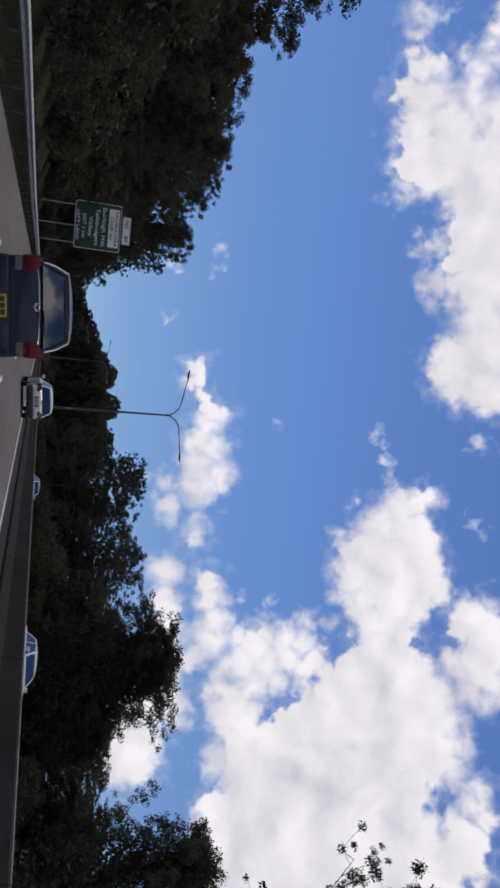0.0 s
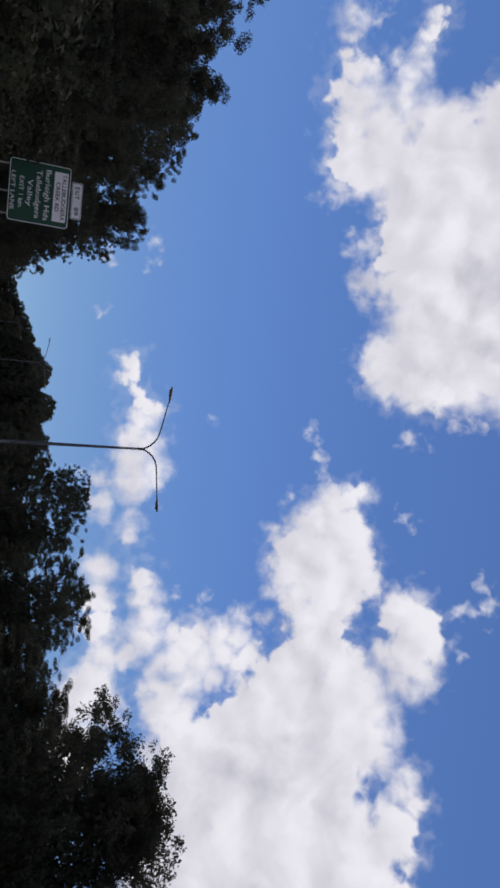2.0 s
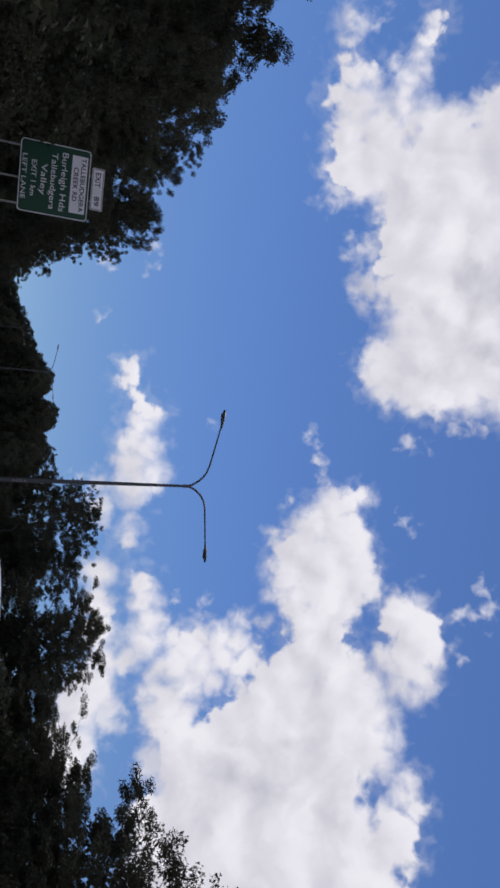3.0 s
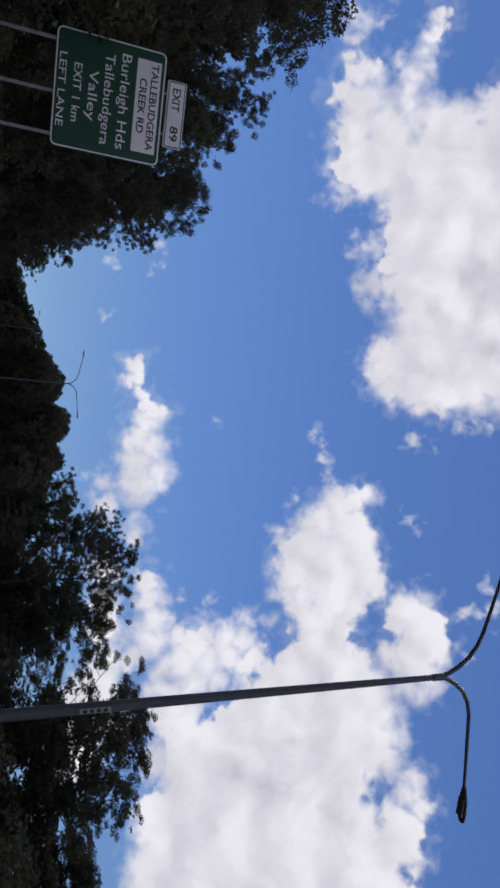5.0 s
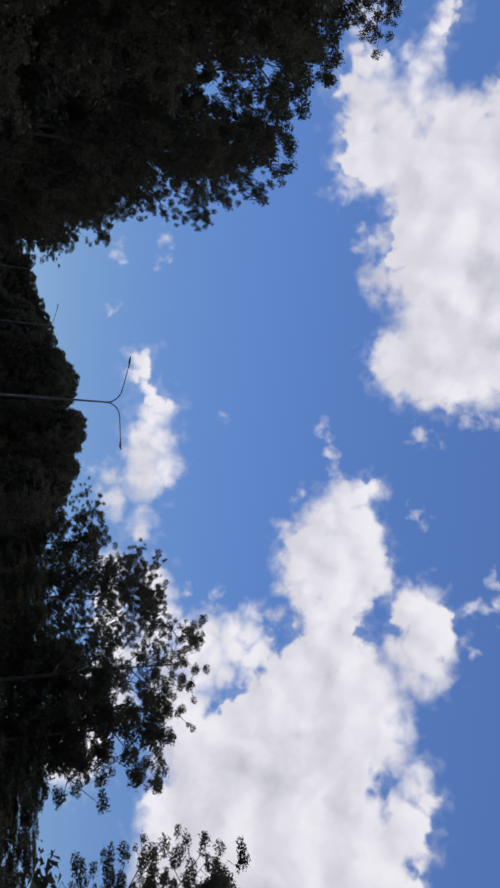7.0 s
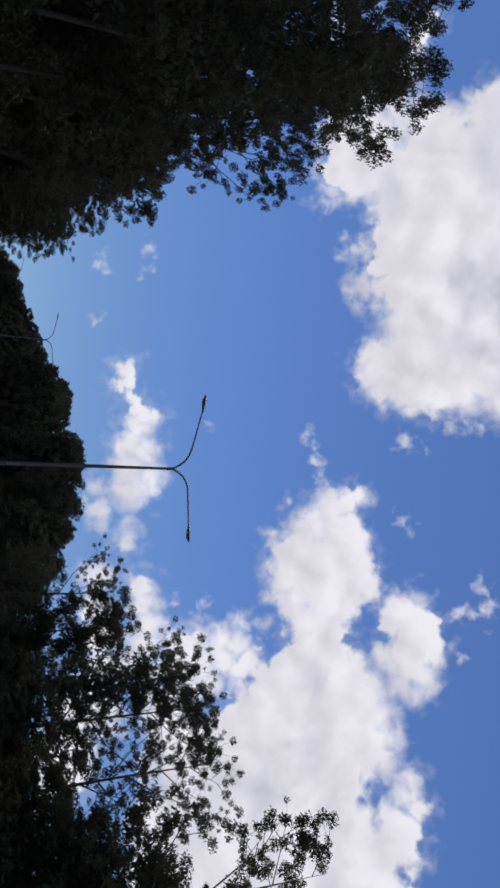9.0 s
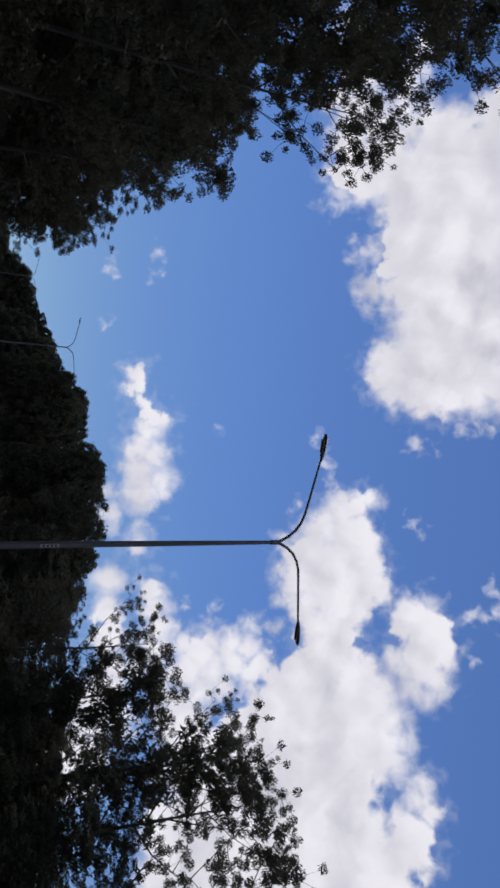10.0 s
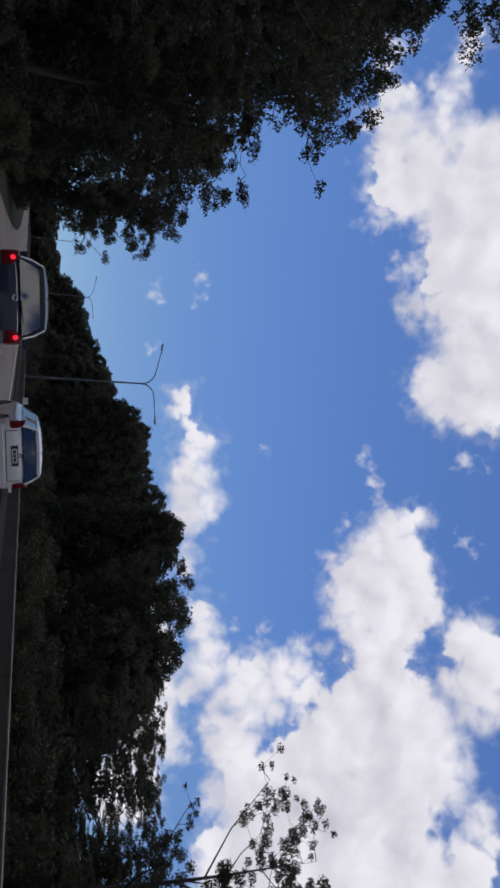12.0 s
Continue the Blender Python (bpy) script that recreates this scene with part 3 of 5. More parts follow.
# ---- street lamps in the median ----
def make_lamp(m, group):
    lp = thing("street_lamp", m, "tall grey steel street lamp with two curved arms", "street lamp", group)
    h = 10.69
    bm = bmesh.new()
    tube(bm, [(0, 0, z) for z in (0.02, 0.9, 3, 6, 8.6, h)], [0.12, 0.118, 0.11, 0.096, 0.081, 0.066], 16)
    smooth(part("pole", bm, "pole", lp), 60)
    bm = bmesh.new()
    box(bm, -0.165, 0.165, -0.165, 0.165, -0.004, 0.025, 0.006)
    part("base_plate", bm, "zinc", lp)
    for sx in (-0.135, 0.135):
        for sy in (-0.135, 0.135):
            bm = bmesh.new()
            tube(bm, [(sx, sy, 0.02), (sx, sy, 0.08)], [0.014, 0.014], 6)
            part("bolt", bm, "zinc", lp)
    bm = bmesh.new()
    tube(bm, [(0, 0, h - 0.22), (0, 0, h + 0.05)], [0.085, 0.085], 16)
    part("collar", bm, "pole", lp)
    bm = bmesh.new()
    box(bm, -0.05, 0.05, -0.122, -0.097, 2.22, 2.82, 0.004)
    part("number_plate", bm, "zinc", lp, "small dull grey plate with dark bars")
    for i in range(4):
        bm = bmesh.new()
        box(bm, -0.035, 0.035, -0.126, -0.121, 2.28 + i * 0.13, 2.36 + i * 0.13)
        part("bar", bm, "dark_ink", lp)
    for side, rise in ((-1, 1.52), (1, 1.40)):
        bm = bmesh.new()
        ctrl = [(0.0, 0.0), (0.07, 0.22), (0.22, 0.49), (0.45, 0.76), (0.74, 0.95), (1.06, 1.06)]
        ctrl += [(x, 1.06 + (rise - 1.13) * ((x - 1.06) / 2.09) ** 0.95) for x in (1.4, 2.0, 2.6, 3.15)]
        tube(bm, [(side * x, 0, h + z) for x, z in ctrl], [0.058, 0.056, 0.054, 0.052, 0.050, 0.048, 0.046, 0.044, 0.041, 0.038], 10)
        arm = smooth(part("arm", bm, "pole", lp), 60)
        bm = bmesh.new()
        secs = [(3.05, 0.045, 0.05), (3.16, 0.085, 0.075), (3.45, 0.15, 0.10), (3.80, 0.155, 0.095), (3.98, 0.13, 0.07), (4.06, 0.07, 0.035)]
        rings = []
        for x, w, hh in secs:
            zc = h + rise - 0.07 + (x - 3.15) * 0.09
            rings.append([bm.verts.new((side * x, w * math.cos(a), zc + hh * (math.sin(a) if math.sin(a) > 0 else 0.45 * math.sin(a)))) for a in [2 * math.pi * k / 12 for k in range(12)]])
        for a, b in zip(rings, rings[1:]):
            for k in range(12):
                bm.faces.new((a[k], a[(k + 1) % 12], b[(k + 1) % 12], b[k]))
        bm.faces.new(rings[0])
        bm.faces.new(rings[-1])
        bmesh.ops.recalc_face_normals(bm, faces=bm.faces)
        head = smooth(part("lamp_head", bm, "lamp_body", lp, "dark grey flat lamp head"), 50)
        bm = bmesh.new()
        zc = h + rise - 0.07 + 0.45 * 0.09 - 0.055
        box(bm, min(side * 3.38, side * 3.86), max(side * 3.38, side * 3.86), -0.11, 0.11, zc - 0.018, zc + 0.012, 0.008)
        part("lens", bm, "lamp_lens", head, "dull glass lamp lens")
    return lp


def lamp_at(x, y):
    return pose(x, y, road_z(x, y) + 0.69, 0, 0, math.degrees(math.atan(0.00162 * max(0.0, y - 119))))


lamp = make_lamp(lamp_at(7.30, 58.4), "median street lamps")
for x, y, tall in ((7.09, 127.9, 0.973), (2.40, 199.0, 1.02), (bend(268) + 7.25, 268.0, 0.985), (bend(336) + 7.25, 336.0, 0.985), (7.25, -11.0, 0.985)):
    copy_thing(lamp, lamp_at(x, y) @ Matrix.Diagonal((1, 1, tall, 1)))


# ---- signs ----
def text_mesh(body, size, depth, spacing=1.0, bold=0.0):
    """Lettering in the built-in font as a mesh lying in the x-z plane, facing -y, its left end at x = 0 and its base line at z = 0."""
    cu = bpy.data.curves.new("lettering", "FONT")
    cu.body, cu.size, cu.extrude, cu.space_character = body, size, depth, spacing
    cu.resolution_u = 3
    cu.offset = bold
    ob = bpy.data.objects.new("lettering", cu)
    scene.collection.objects.link(ob)
    dg = bpy.context.evaluated_depsgraph_get()
    me = bpy.data.meshes.new_from_object(ob.evaluated_get(dg))
    bpy.data.objects.remove(ob)
    bpy.data.curves.remove(cu)
    me.transform(Matrix.Rotation(radians(90), 4, "X"))
    return me


def line_of_text(body, x0, x1, z, height, mat, parent, y=-0.012, name="lettering"):
    """Lettering stretched to run from x0 to x1 with capitals of the given height."""
    me = text_mesh(body, height / 0.70, 0.002, bold=0.008 if mat == "sign_black" else 0.0)
    xs = [v.co.x for v in me.vertices]
    k = (x1 - x0) / (max(xs) - min(xs))
    me.transform(Matrix.Translation((x0 - min(xs) * k, y, z)) @ Matrix.Diagonal((k, 1, 1, 1)))
    for glyph in split_glyphs(me):
        link_mesh("letter", glyph, mat, parent)
    bpy.data.meshes.remove(me)


def split_glyphs(me):
    """One mesh a letter: pieces that overlap across the line belong together."""
    root = list(range(len(me.vertices)))

    def find(i):
        while root[i] != i:
            root[i] = root[root[i]]
            i = root[i]
        return i

    for e in me.edges:
        a, b = find(e.vertices[0]), find(e.vertices[1])
        root[a] = b
    span = {}
    for v in me.vertices:
        k = find(v.index)
        lo, hi = span.get(k, (1e9, -1e9))
        span[k] = (min(lo, v.co.x), max(hi, v.co.x))
    groups = []
    for k, (lo, hi) in sorted(span.items(), key=lambda q: q[1][0]):
        if groups and lo < groups[-1][1] - 0.4 * (hi - lo):
            groups[-1][0].add(k)
            groups[-1][1] = max(groups[-1][1], hi)
        else:
            groups.append([{k}, hi])
    for keys, _ in groups:
        idx = [v.index for v in me.vertices if find(v.index) in keys]
        where = {i: n for n, i in enumerate(idx)}
        g = bpy.data.meshes.new("letter")
        g.from_pydata([me.vertices[i].co[:] for i in idx], [], [[where[i] for i in p.vertices] for p in me.polygons if p.vertices[0] in where])
        yield g


def rounded_panel(w, h, r, y0, y1, seg=6):
    """A flat panel with rounded corners, its lower left corner at the origin."""
    bm = bmesh.new()
    pts = []
    for cx, cz, a0 in ((w - r, r, -90), (w - r, h - r, 0), (r, h - r, 90), (r, r, 180)):
        for i in range(seg + 1):
            a = radians(a0 + 90 * i / seg)
            pts.append((cx + r * math.cos(a), cz + r * math.sin(a)))
    f = [bm.verts.new((x, y0, z)) for x, z in pts]
    b = [bm.verts.new((x, y1, z)) for x, z in pts]
    bm.faces.new(f)
    bm.faces.new(b[::-1])
    n = len(pts)
    for i in range(n):
        bm.faces.new((f[i], b[i], b[(i + 1) % n], f[(i + 1) % n]))
    bmesh.ops.recalc_face_normals(bm, faces=bm.faces)
    return bm


def rounded_ring(w, h, r, t, y0, y1, seg=6):
    """A border line with rounded corners."""
    bm = bmesh.new()
    loops = []
    for o, rr in ((0, r), (t, r - t)):
        for y in (y0, y1):
            pts = []
            for cx, cz, a0 in ((w - r, r, -90), (w - r, h - r, 0), (r, h - r, 90), (r, r, 180)):
                for i in range(seg + 1):
                    a = radians(a0 + 90 * i / seg)
                    pts.append(bm.verts.new((cx + rr * math.cos(a), y, cz + rr * math.sin(a))))
            loops.append(pts)
    n = len(loops[0])
    of, ob_, inf, inb = loops
    for i in range(n):
        j = (i + 1) % n
        bm.faces.new((of[i], of[j], inf[j], inf[i]))
        bm.faces.new((ob_[j], ob_[i], inb[i], inb[j]))
        bm.faces.new((of[j], of[i], ob_[i], ob_[j]))
        bm.faces.new((inf[i], inf[j], inb[j], inb[i]))
    bmesh.ops.recalc_face_normals(bm, faces=bm.faces)
    return bm


def make_exit_sign():
    """Green motorway exit sign on three steel posts; x from its left edge, z from its own foot."""
    sx, sy = -12.72, 79.85
    sg = thing("exit_sign", pose(sx, sy, 0.0, 0, 0, 0), "green motorway exit sign with white lettering on steel posts", "road sign")
    w, z0, z1 = 5.05, 3.70, 8.68
    panel = part("panel", rounded_panel(w, z1 - z0, 0.28, -0.004, 0.05), "sign_green", sg, "green sign panel")
    panel.location = (0, 0, z0)
    rim = part("border", rounded_ring(w - 0.06, z1 - z0 - 0.06, 0.26, 0.055, -0.010, -0.002), "sign_white", sg, "white border line")
    rim.location = (0.03, 0, z0 + 0.03)
    white = part("road_name_panel", rounded_panel(4.06, 1.12, 0.03, -0.012, -0.002), "sign_white", sg, "white road name panel")
    white.location = (0.50, 0, 7.33)
    line_of_text("TALLEBUDGERA", 0.62, 4.42, 8.00, 0.33, "sign_black", sg, -0.016)
    line_of_text("CREEK RD", 1.32, 3.72, 7.50, 0.33, "sign_black", sg, -0.016)
    line_of_text("Burleigh Hds", 0.50, 4.62, 6.62, 0.44, "sign_white", sg)
    line_of_text("Tallebudgera", 0.66, 4.58, 5.90, 0.42, "sign_white", sg)
    line_of_text("Valley", 1.52, 3.68, 5.22, 0.42, "sign_white", sg)
    line_of_text("EXIT 1 km", 1.38, 3.86, 4.54, 0.36, "sign_white", sg)
    line_of_text("LEFT LANE", 1.08, 4.18, 3.90, 0.32, "sign_white", sg)
    tab = part("exit_panel", rounded_panel(3.0, 0.90, 0.08, -0.004, 0.045), "sign_white", sg, "white exit number panel")
    tab.location = (1.08, 0, 8.82)
    rim = part("border", rounded_ring(2.92, 0.82, 0.07, 0.045, -0.010, -0.002), "sign_black", sg, "black border line")
    rim.location = (1.12, 0, 8.86)
    line_of_text("EXIT", 1.40, 2.42, 9.08, 0.38, "sign_black", sg)
    line_of_text("89", 3.08, 3.76, 9.10, 0.38, "sign_black", sg)
    for x in (0.55, 2.75, 4.55):
        bm = bmesh.new()
        foot = land_z(sx + x, sy) - 0.3
        box(bm, x - 0.06, x + 0.06, 0.05, 0.19, foot, z1 - 0.1, 0.008)
        part("post", bm, "zinc", sg)
    for z in (4.2, 5.6, 7.0, 8.3):
        bm = bmesh.new()
        box(bm, 0.1, w - 0.1, 0.046, 0.07, z, z + 0.08)
        part("rail", bm, "sign_back", sg)
    for x in (1.7, 3.5):
        bm = bmesh.new()
        box(bm, x - 0.04, x + 0.04, 0.03, 0.09, 8.2, 9.6)
        part("bracket", bm, "sign_back", sg)


make_exit_sign()


# ---- vehicles ----
def ring_loft(bm, rings, cap=True):
    loops = [[bm.verts.new(p) for p in r] for r in rings]
    n = len(loops[0])
    for a, b in zip(loops, loops[1:]):
        for k in range(n):
            bm.faces.new((a[k], a[(k + 1) % n], b[(k + 1) % n], b[k]))
    if cap:
        bm.faces.new(loops[0])
        bm.faces.new(loops[-1])
    bmesh.ops.recalc_face_normals(bm, faces=bm.faces)
    return bm


def quad_plate(bm, a, b, c, d, out, thick):
    """A thin plate on four corners, with its thickness along out."""
    vs = [Vector(p) for p in (a, b, c, d)]
    o = Vector(out).normalized() * thick
    lo = [bm.verts.new(v) for v in vs]
    hi = [bm.verts.new(v + o) for v in vs]
    bm.faces.new(lo[::-1])
    bm.faces.new(hi)
    for k in range(4):
        bm.faces.new((lo[k], lo[(k + 1) % 4], hi[(k + 1) % 4], hi[k]))
    bmesh.ops.recalc_face_normals(bm, faces=bm.faces)
    return bm


def make_car(m, label, paint, spec, plate="white_plate", lit=False, group="", category="car"):
    """A car heading along +y, origin on the ground under its middle."""
    L, W, H, belt, hood, rear_lean, front_y, roof_back = (spec[k] for k in ("L", "W", "H", "belt", "hood", "rear_lean", "front_y", "roof_back"))
    car = thing("car", m, label, category, group)
    hw, yr, yf = W / 2, -L / 2, L / 2
    # lower shell
    def section(y, w, zb, zt):
        pts = [(0.55 * w, zb), (0.93 * w, zb + 0.03), (0.985 * w, zb + 0.16), (w, zb + (zt - zb) * 0.52), (0.985 * w, zb + (zt - zb) * 0.78), (0.955 * w, zt - 0.07), (0.90 * w, zt - 0.01), (0.45 * w, zt + 0.012)]
        return [(x, y, z) for x, z in pts] + [(-x, y, z) for x, z in pts[::-1]]
    cowl = front_y
    secs = [(yr, hw * 0.86, 0.36, belt - 0.14), (yr + 0.03, hw * 0.93, 0.30, belt - 0.06), (yr + 0.12, hw * 0.975, 0.26, belt - 0.005), (yr + 0.45, hw, 0.24, belt),
            (-0.3, hw, 0.22, belt - 0.01), (cowl - 0.25, hw, 0.22, belt - 0.02), (cowl + 0.15, hw, 0.22, hood + 0.03), (yf - 0.45, hw * 0.98, 0.23, hood - 0.07), (yf - 0.12, hw * 0.92, 0.27, hood - 0.17), (yf, hw * 0.80, 0.34, hood - 0.26)]
    bm = ring_loft(bmesh.new(), [section(*s) for s in secs])
    body = smooth(part("body", bm, paint, car), 35)
    # roof and pillars
    b0, b1 = yr + rear_lean[0], cowl          # foot of the rear and front glass
    r0, r1 = yr + rear_lean[1], roof_back     # roof edges
    wb, wr = hw * 0.90, hw * 0.72
    zr = H - 0.055
    def roof_ring(y, w, z, crown):
        pts = [(w, z - 0.03), (w * 0.985, z + 0.005), (w * 0.9, z + 0.03 + crown * 0.3), (w * 0.5, z + 0.04 + crown * 0.8), (0, z + 0.04 + crown)]
        low = [(0, z - 0.035), (w * 0.9, z - 0.045)]
        half = pts
        return [(x, y, zz) for x, zz in half] + [(-x, y, zz) for x, zz in half[::-1][1:]] + [(-low[1][0], y, low[1][1]), (0, y, low[0][1]), (low[1][0], y, low[1][1])]
    rr = [(r0 - 0.05, wr * 0.95, zr - 0.035, 0.0), (r0 + 0.06, wr, zr - 0.02, 0.03), (r0 + 0.5, wr * 1.01, zr - 0.005, 0.045), ((r0 + r1) / 2, wr * 1.01, zr - 0.003, 0.045), (r1 - 0.15, wr, zr - 0.02, 0.012), (r1 + 0.04, wr * 0.97, zr - 0.05, 0.0)]
    roof = smooth(part("roof", ring_loft(bmesh.new(), [roof_ring(*q) for q in rr]), paint, car), 45)
    ribs = [((wb, b0, belt - 0.03), (wr * 0.97, r0, zr - 0.02), 0.075), ((wb, b1, belt - 0.03), (wr * 0.97, r1, zr - 0.03), 0.05),
            ((wb * 1.0, (b0 + b1) / 2 - 0.1, belt - 0.03), (wr * 0.99, (r0 + r1) / 2 - 0.15, zr - 0.02), 0.04)]
    if spec.get("d_pillar"):
        ribs.append(((wb, b0 + spec["d_pillar"], belt - 0.03), (wr * 0.99, r0 + spec["d_pillar"] * 0.95, zr - 0.02), 0.045))
    for s in (-1, 1):
        for a, b, wd in ribs:
            a, b = Vector((s * a[0], a[1], a[2])), Vector((s * b[0], b[1], b[2]))
            d = (b - a)
            bm = bmesh.new()
            ring_loft(bm, [[(p.x + s * dx, p.y + dy, p.z) for dx, dy in ((0.0, -wd), (-0.05, -wd), (-0.06, wd), (0.0, wd), (0.012, 0))] for p in (a, a + d * 0.5 + Vector((s * 0.015, 0, 0)), b)])
            smooth(part("pillar", bm, paint, car), 50)
    # glazing, set a little inside the shell
    bm = bmesh.new()
    quad_plate(bm, (-wb + 0.06, b0 - 0.005, belt + 0.02), (wb - 0.06, b0 - 0.005, belt + 0.02), (wr * 0.93, r0 + 0.0, zr - 0.03), (-wr * 0.93, r0 + 0.0, zr - 0.03), (0, -1, 0.4), 0.006)
    part("rear_window", bm, "glass", car, "tinted rear window glass")
    bm = bmesh.new()
    quad_plate(bm, (-wb + 0.05, b1, belt - 0.02), (wb - 0.05, b1, belt - 0.02), (wr * 0.94, r1, zr - 0.04), (-wr * 0.94, r1, zr - 0.04), (0, 1, 0.4), 0.006)
    part("windscreen", bm, "glass", car)
    for s in (-1, 1):
        mid_b, mid_r = (b0 + b1) / 2 - 0.1, (r0 + r1) / 2 - 0.15
        for ya, yb, yc, yd in ((b0 + 0.07, mid_b - 0.03, mid_r - 0.03, r0 + 0.08), (mid_b + 0.03, b1 - 0.04, r1 - 0.05, mid_r + 0.03)):
            bm = bmesh.new()
            quad_plate(bm, (s * (wb - 0.012), ya, belt), (s * (wb - 0.012), yb, belt), (s * (wr * 0.97 - 0.01), yc, zr - 0.02), (s * (wr * 0.97 - 0.01), yd, zr - 0.02), (s, 0, 0.3), 0.006)
            part("side_window", bm, "glass", car)
    # cabin: seats and shelf behind the glass
    bm = bmesh.new()
    box(bm, -wb + 0.08, wb - 0.08, b0 + 0.1, b1 - 0.1, belt - 0.10, belt - 0.02, 0.02)
    part("cabin_shelf", bm, "cabin", car)
    for sx in (-0.36, 0.36):
        for sy in (b0 + 0.55, (b0 + b1) / 2 + 0.25):
            bm = bmesh.new()
            box(bm, sx - 0.22, sx + 0.22, sy, sy + 0.12, belt - 0.05, belt + 0.12, 0.03)
            seat = part("seat", bm, "cabin", car, "dark cloth seat back")
            bm = bmesh.new()
            box(bm, sx - 0.12, sx + 0.12, sy, sy + 0.09, belt + 0.11, belt + 0.30, 0.03)
            part("headrest", bm, "cabin", seat)
    # tail
    def tail_y(z):
        return yr + 0.03
    hatch_w = hw * 0.74
    for s in (-1, 1):
        bm = bmesh.new()
        z0, z1 = spec["tail"]
        x0, x1 = hw * spec["tail_x"][0], hw * spec["tail_x"][1]
        secs_t = []
        for k, z in enumerate((z0, z0 + 0.06, (z0 + z1) / 2, z1 - 0.06, z1)):
            pinch = (0.05, 0.0, 0.0, 0.05, 0.13)[k]
            yb = yr + (0.0, -0.028, -0.026, -0.008, 0.05)[k]
            secs_t.append([(s * (x0 + pinch), yb, z), (s * (x1 - 0.03), yb + 0.035, z), (s * x1, yb + 0.16, z), (s * (x1 - 0.05), yb + 0.30, z), (s * (x0 + pinch), yb + 0.12, z)])
        ring_loft(bm, secs_t)
        tail = smooth(part("tail_light", bm, spec.get("lens", "red_lens"), car, "dark smoked tail light lens" if "lens" in spec else "red tail light lens"), 35)
        if lit:
            bm = bmesh.new()
            zl = z1 - 0.10
            tube(bm, [(s * (x0 + x1) / 2, yr - 0.036, zl), (s * (x0 + x1) / 2, yr + 0.02, zl)], [0.042, 0.046], 12)
            part("brake_lamp", bm, "red_glow", tail, "lit red brake lamp")
        bm = bmesh.new()
        box(bm, min(s * x0, s * (x0 + 0.24)) , max(s * x0, s * (x0 + 0.24)), yr - 0.012, yr + 0.10, z0 - (0.13 if spec.get("clear") else 0.085), z0 - 0.015, 0.012)
        part("reversing_light", bm, "clear_lens" if spec.get("clear") else paint, car)
        bm = bmesh.new()
        ring_loft(bm, [[(s * (hw + dx * k), b1 - 0.25 + dy, belt + 0.08 + dz) for dy, dz in ((-0.05, -0.075), (0.05, -0.06), (0.06, 0.06), (-0.05, 0.075))] for dx, k in ((0.0, 1), (0.09, 1), (0.17, 1), (0.19, 1))])
        smooth(part("door_mirror", bm, paint, car), 50)
    # hatch seams, bumper, plate, emblem, wiper
    bm = bmesh.new()
    zb0 = spec["hatch"][0]
    for x0, x1, z0, z1 in ((-hatch_w, hatch_w, zb0, zb0 + 0.022), (-hatch_w, -hatch_w + 0.018, zb0 + 0.022, belt - 0.10), (hatch_w - 0.018, hatch_w, zb0 + 0.022, belt - 0.10)):
        bm = bmesh.new()
        box(bm, x0, x1, yr - 0.004, yr + 0.05, z0, z1)
        part("hatch_seam", bm, "black_plastic", car)
    bm = bmesh.new()
    secs_b = []
    for z, o, ww in ((0.30, 0.02, 0.90), (0.36, -0.05, 0.95), (0.50, -0.065, 0.975), (zb0 - 0.05, -0.045, 0.965), (zb0 - 0.025, 0.02, 0.95)):
        secs_b.append([(-hw * ww, yr + o + 0.30, z), (-hw * ww * 0.97, yr + o + 0.08, z), (-hw * 0.75, yr + o + 0.01, z), (0, yr + o - 0.015, z), (hw * 0.75, yr + o + 0.01, z), (hw * ww * 0.97, yr + o + 0.08, z), (hw * ww, yr + o + 0.30, z), (0, yr + 0.32, z)])
    ring_loft(bm, secs_b)
    smooth(part("rear_bumper", bm, spec.get("bumper", paint), car), 40)
    zp = spec["plate_z"]
    bm = bmesh.new()
    box(bm, -0.27, 0.27, yr - 0.085 if zp < zb0 else yr - 0.02, yr + 0.01, zp - 0.09, zp + 0.09, 0.012)
    part("plate_recess", bm, "black_plastic", car)
    yp = (yr - 0.085 if zp < zb0 else yr - 0.02)
    bm = bmesh.new()
    box(bm, -0.186, 0.186, yp - 0.008, yp + 0.003, zp - 0.066, zp + 0.066, 0.003)
    pl = part("number_plate", bm, plate, car, "number plate with dark bars")
    for k in range(3):
        bm = bmesh.new()
        box(bm, -0.15 + k * 0.105, -0.15 + k * 0.105 + 0.085, yp - 0.0115, yp - 0.007, zp - 0.035, zp + 0.035)
        part("bar", bm, "dark_ink", pl)
    bm = bmesh.new()
    ze = belt - 0.075
    ring = [(0.062 * math.cos(2 * math.pi * k / 20), yr + 0.02 - 0.012, ze + 0.044 * math.sin(2 * math.pi * k / 20)) for k in range(21)]
    tube(bm, ring, [0.009] * 21, 6, cap=False)
    tube(bm, [(0.03 * math.cos(2 * math.pi * k / 14), yr + 0.006, ze + 0.04 * math.sin(2 * math.pi * k / 14)) for k in range(15)], [0.006] * 15, 6, cap=False)
    part("emblem", bm, "chrome", car, "plain oval chrome emblem")
    bm = bmesh.new()
    tube(bm, [(0.0, b0 - 0.07, belt + 0.0), (0.05, b0 - 0.02, belt + 0.035), (0.55 * hw, b0 + 0.005, belt + 0.055)], [0.014, 0.010, 0.006], 6)
    part("wiper", bm, "black_plastic", car)
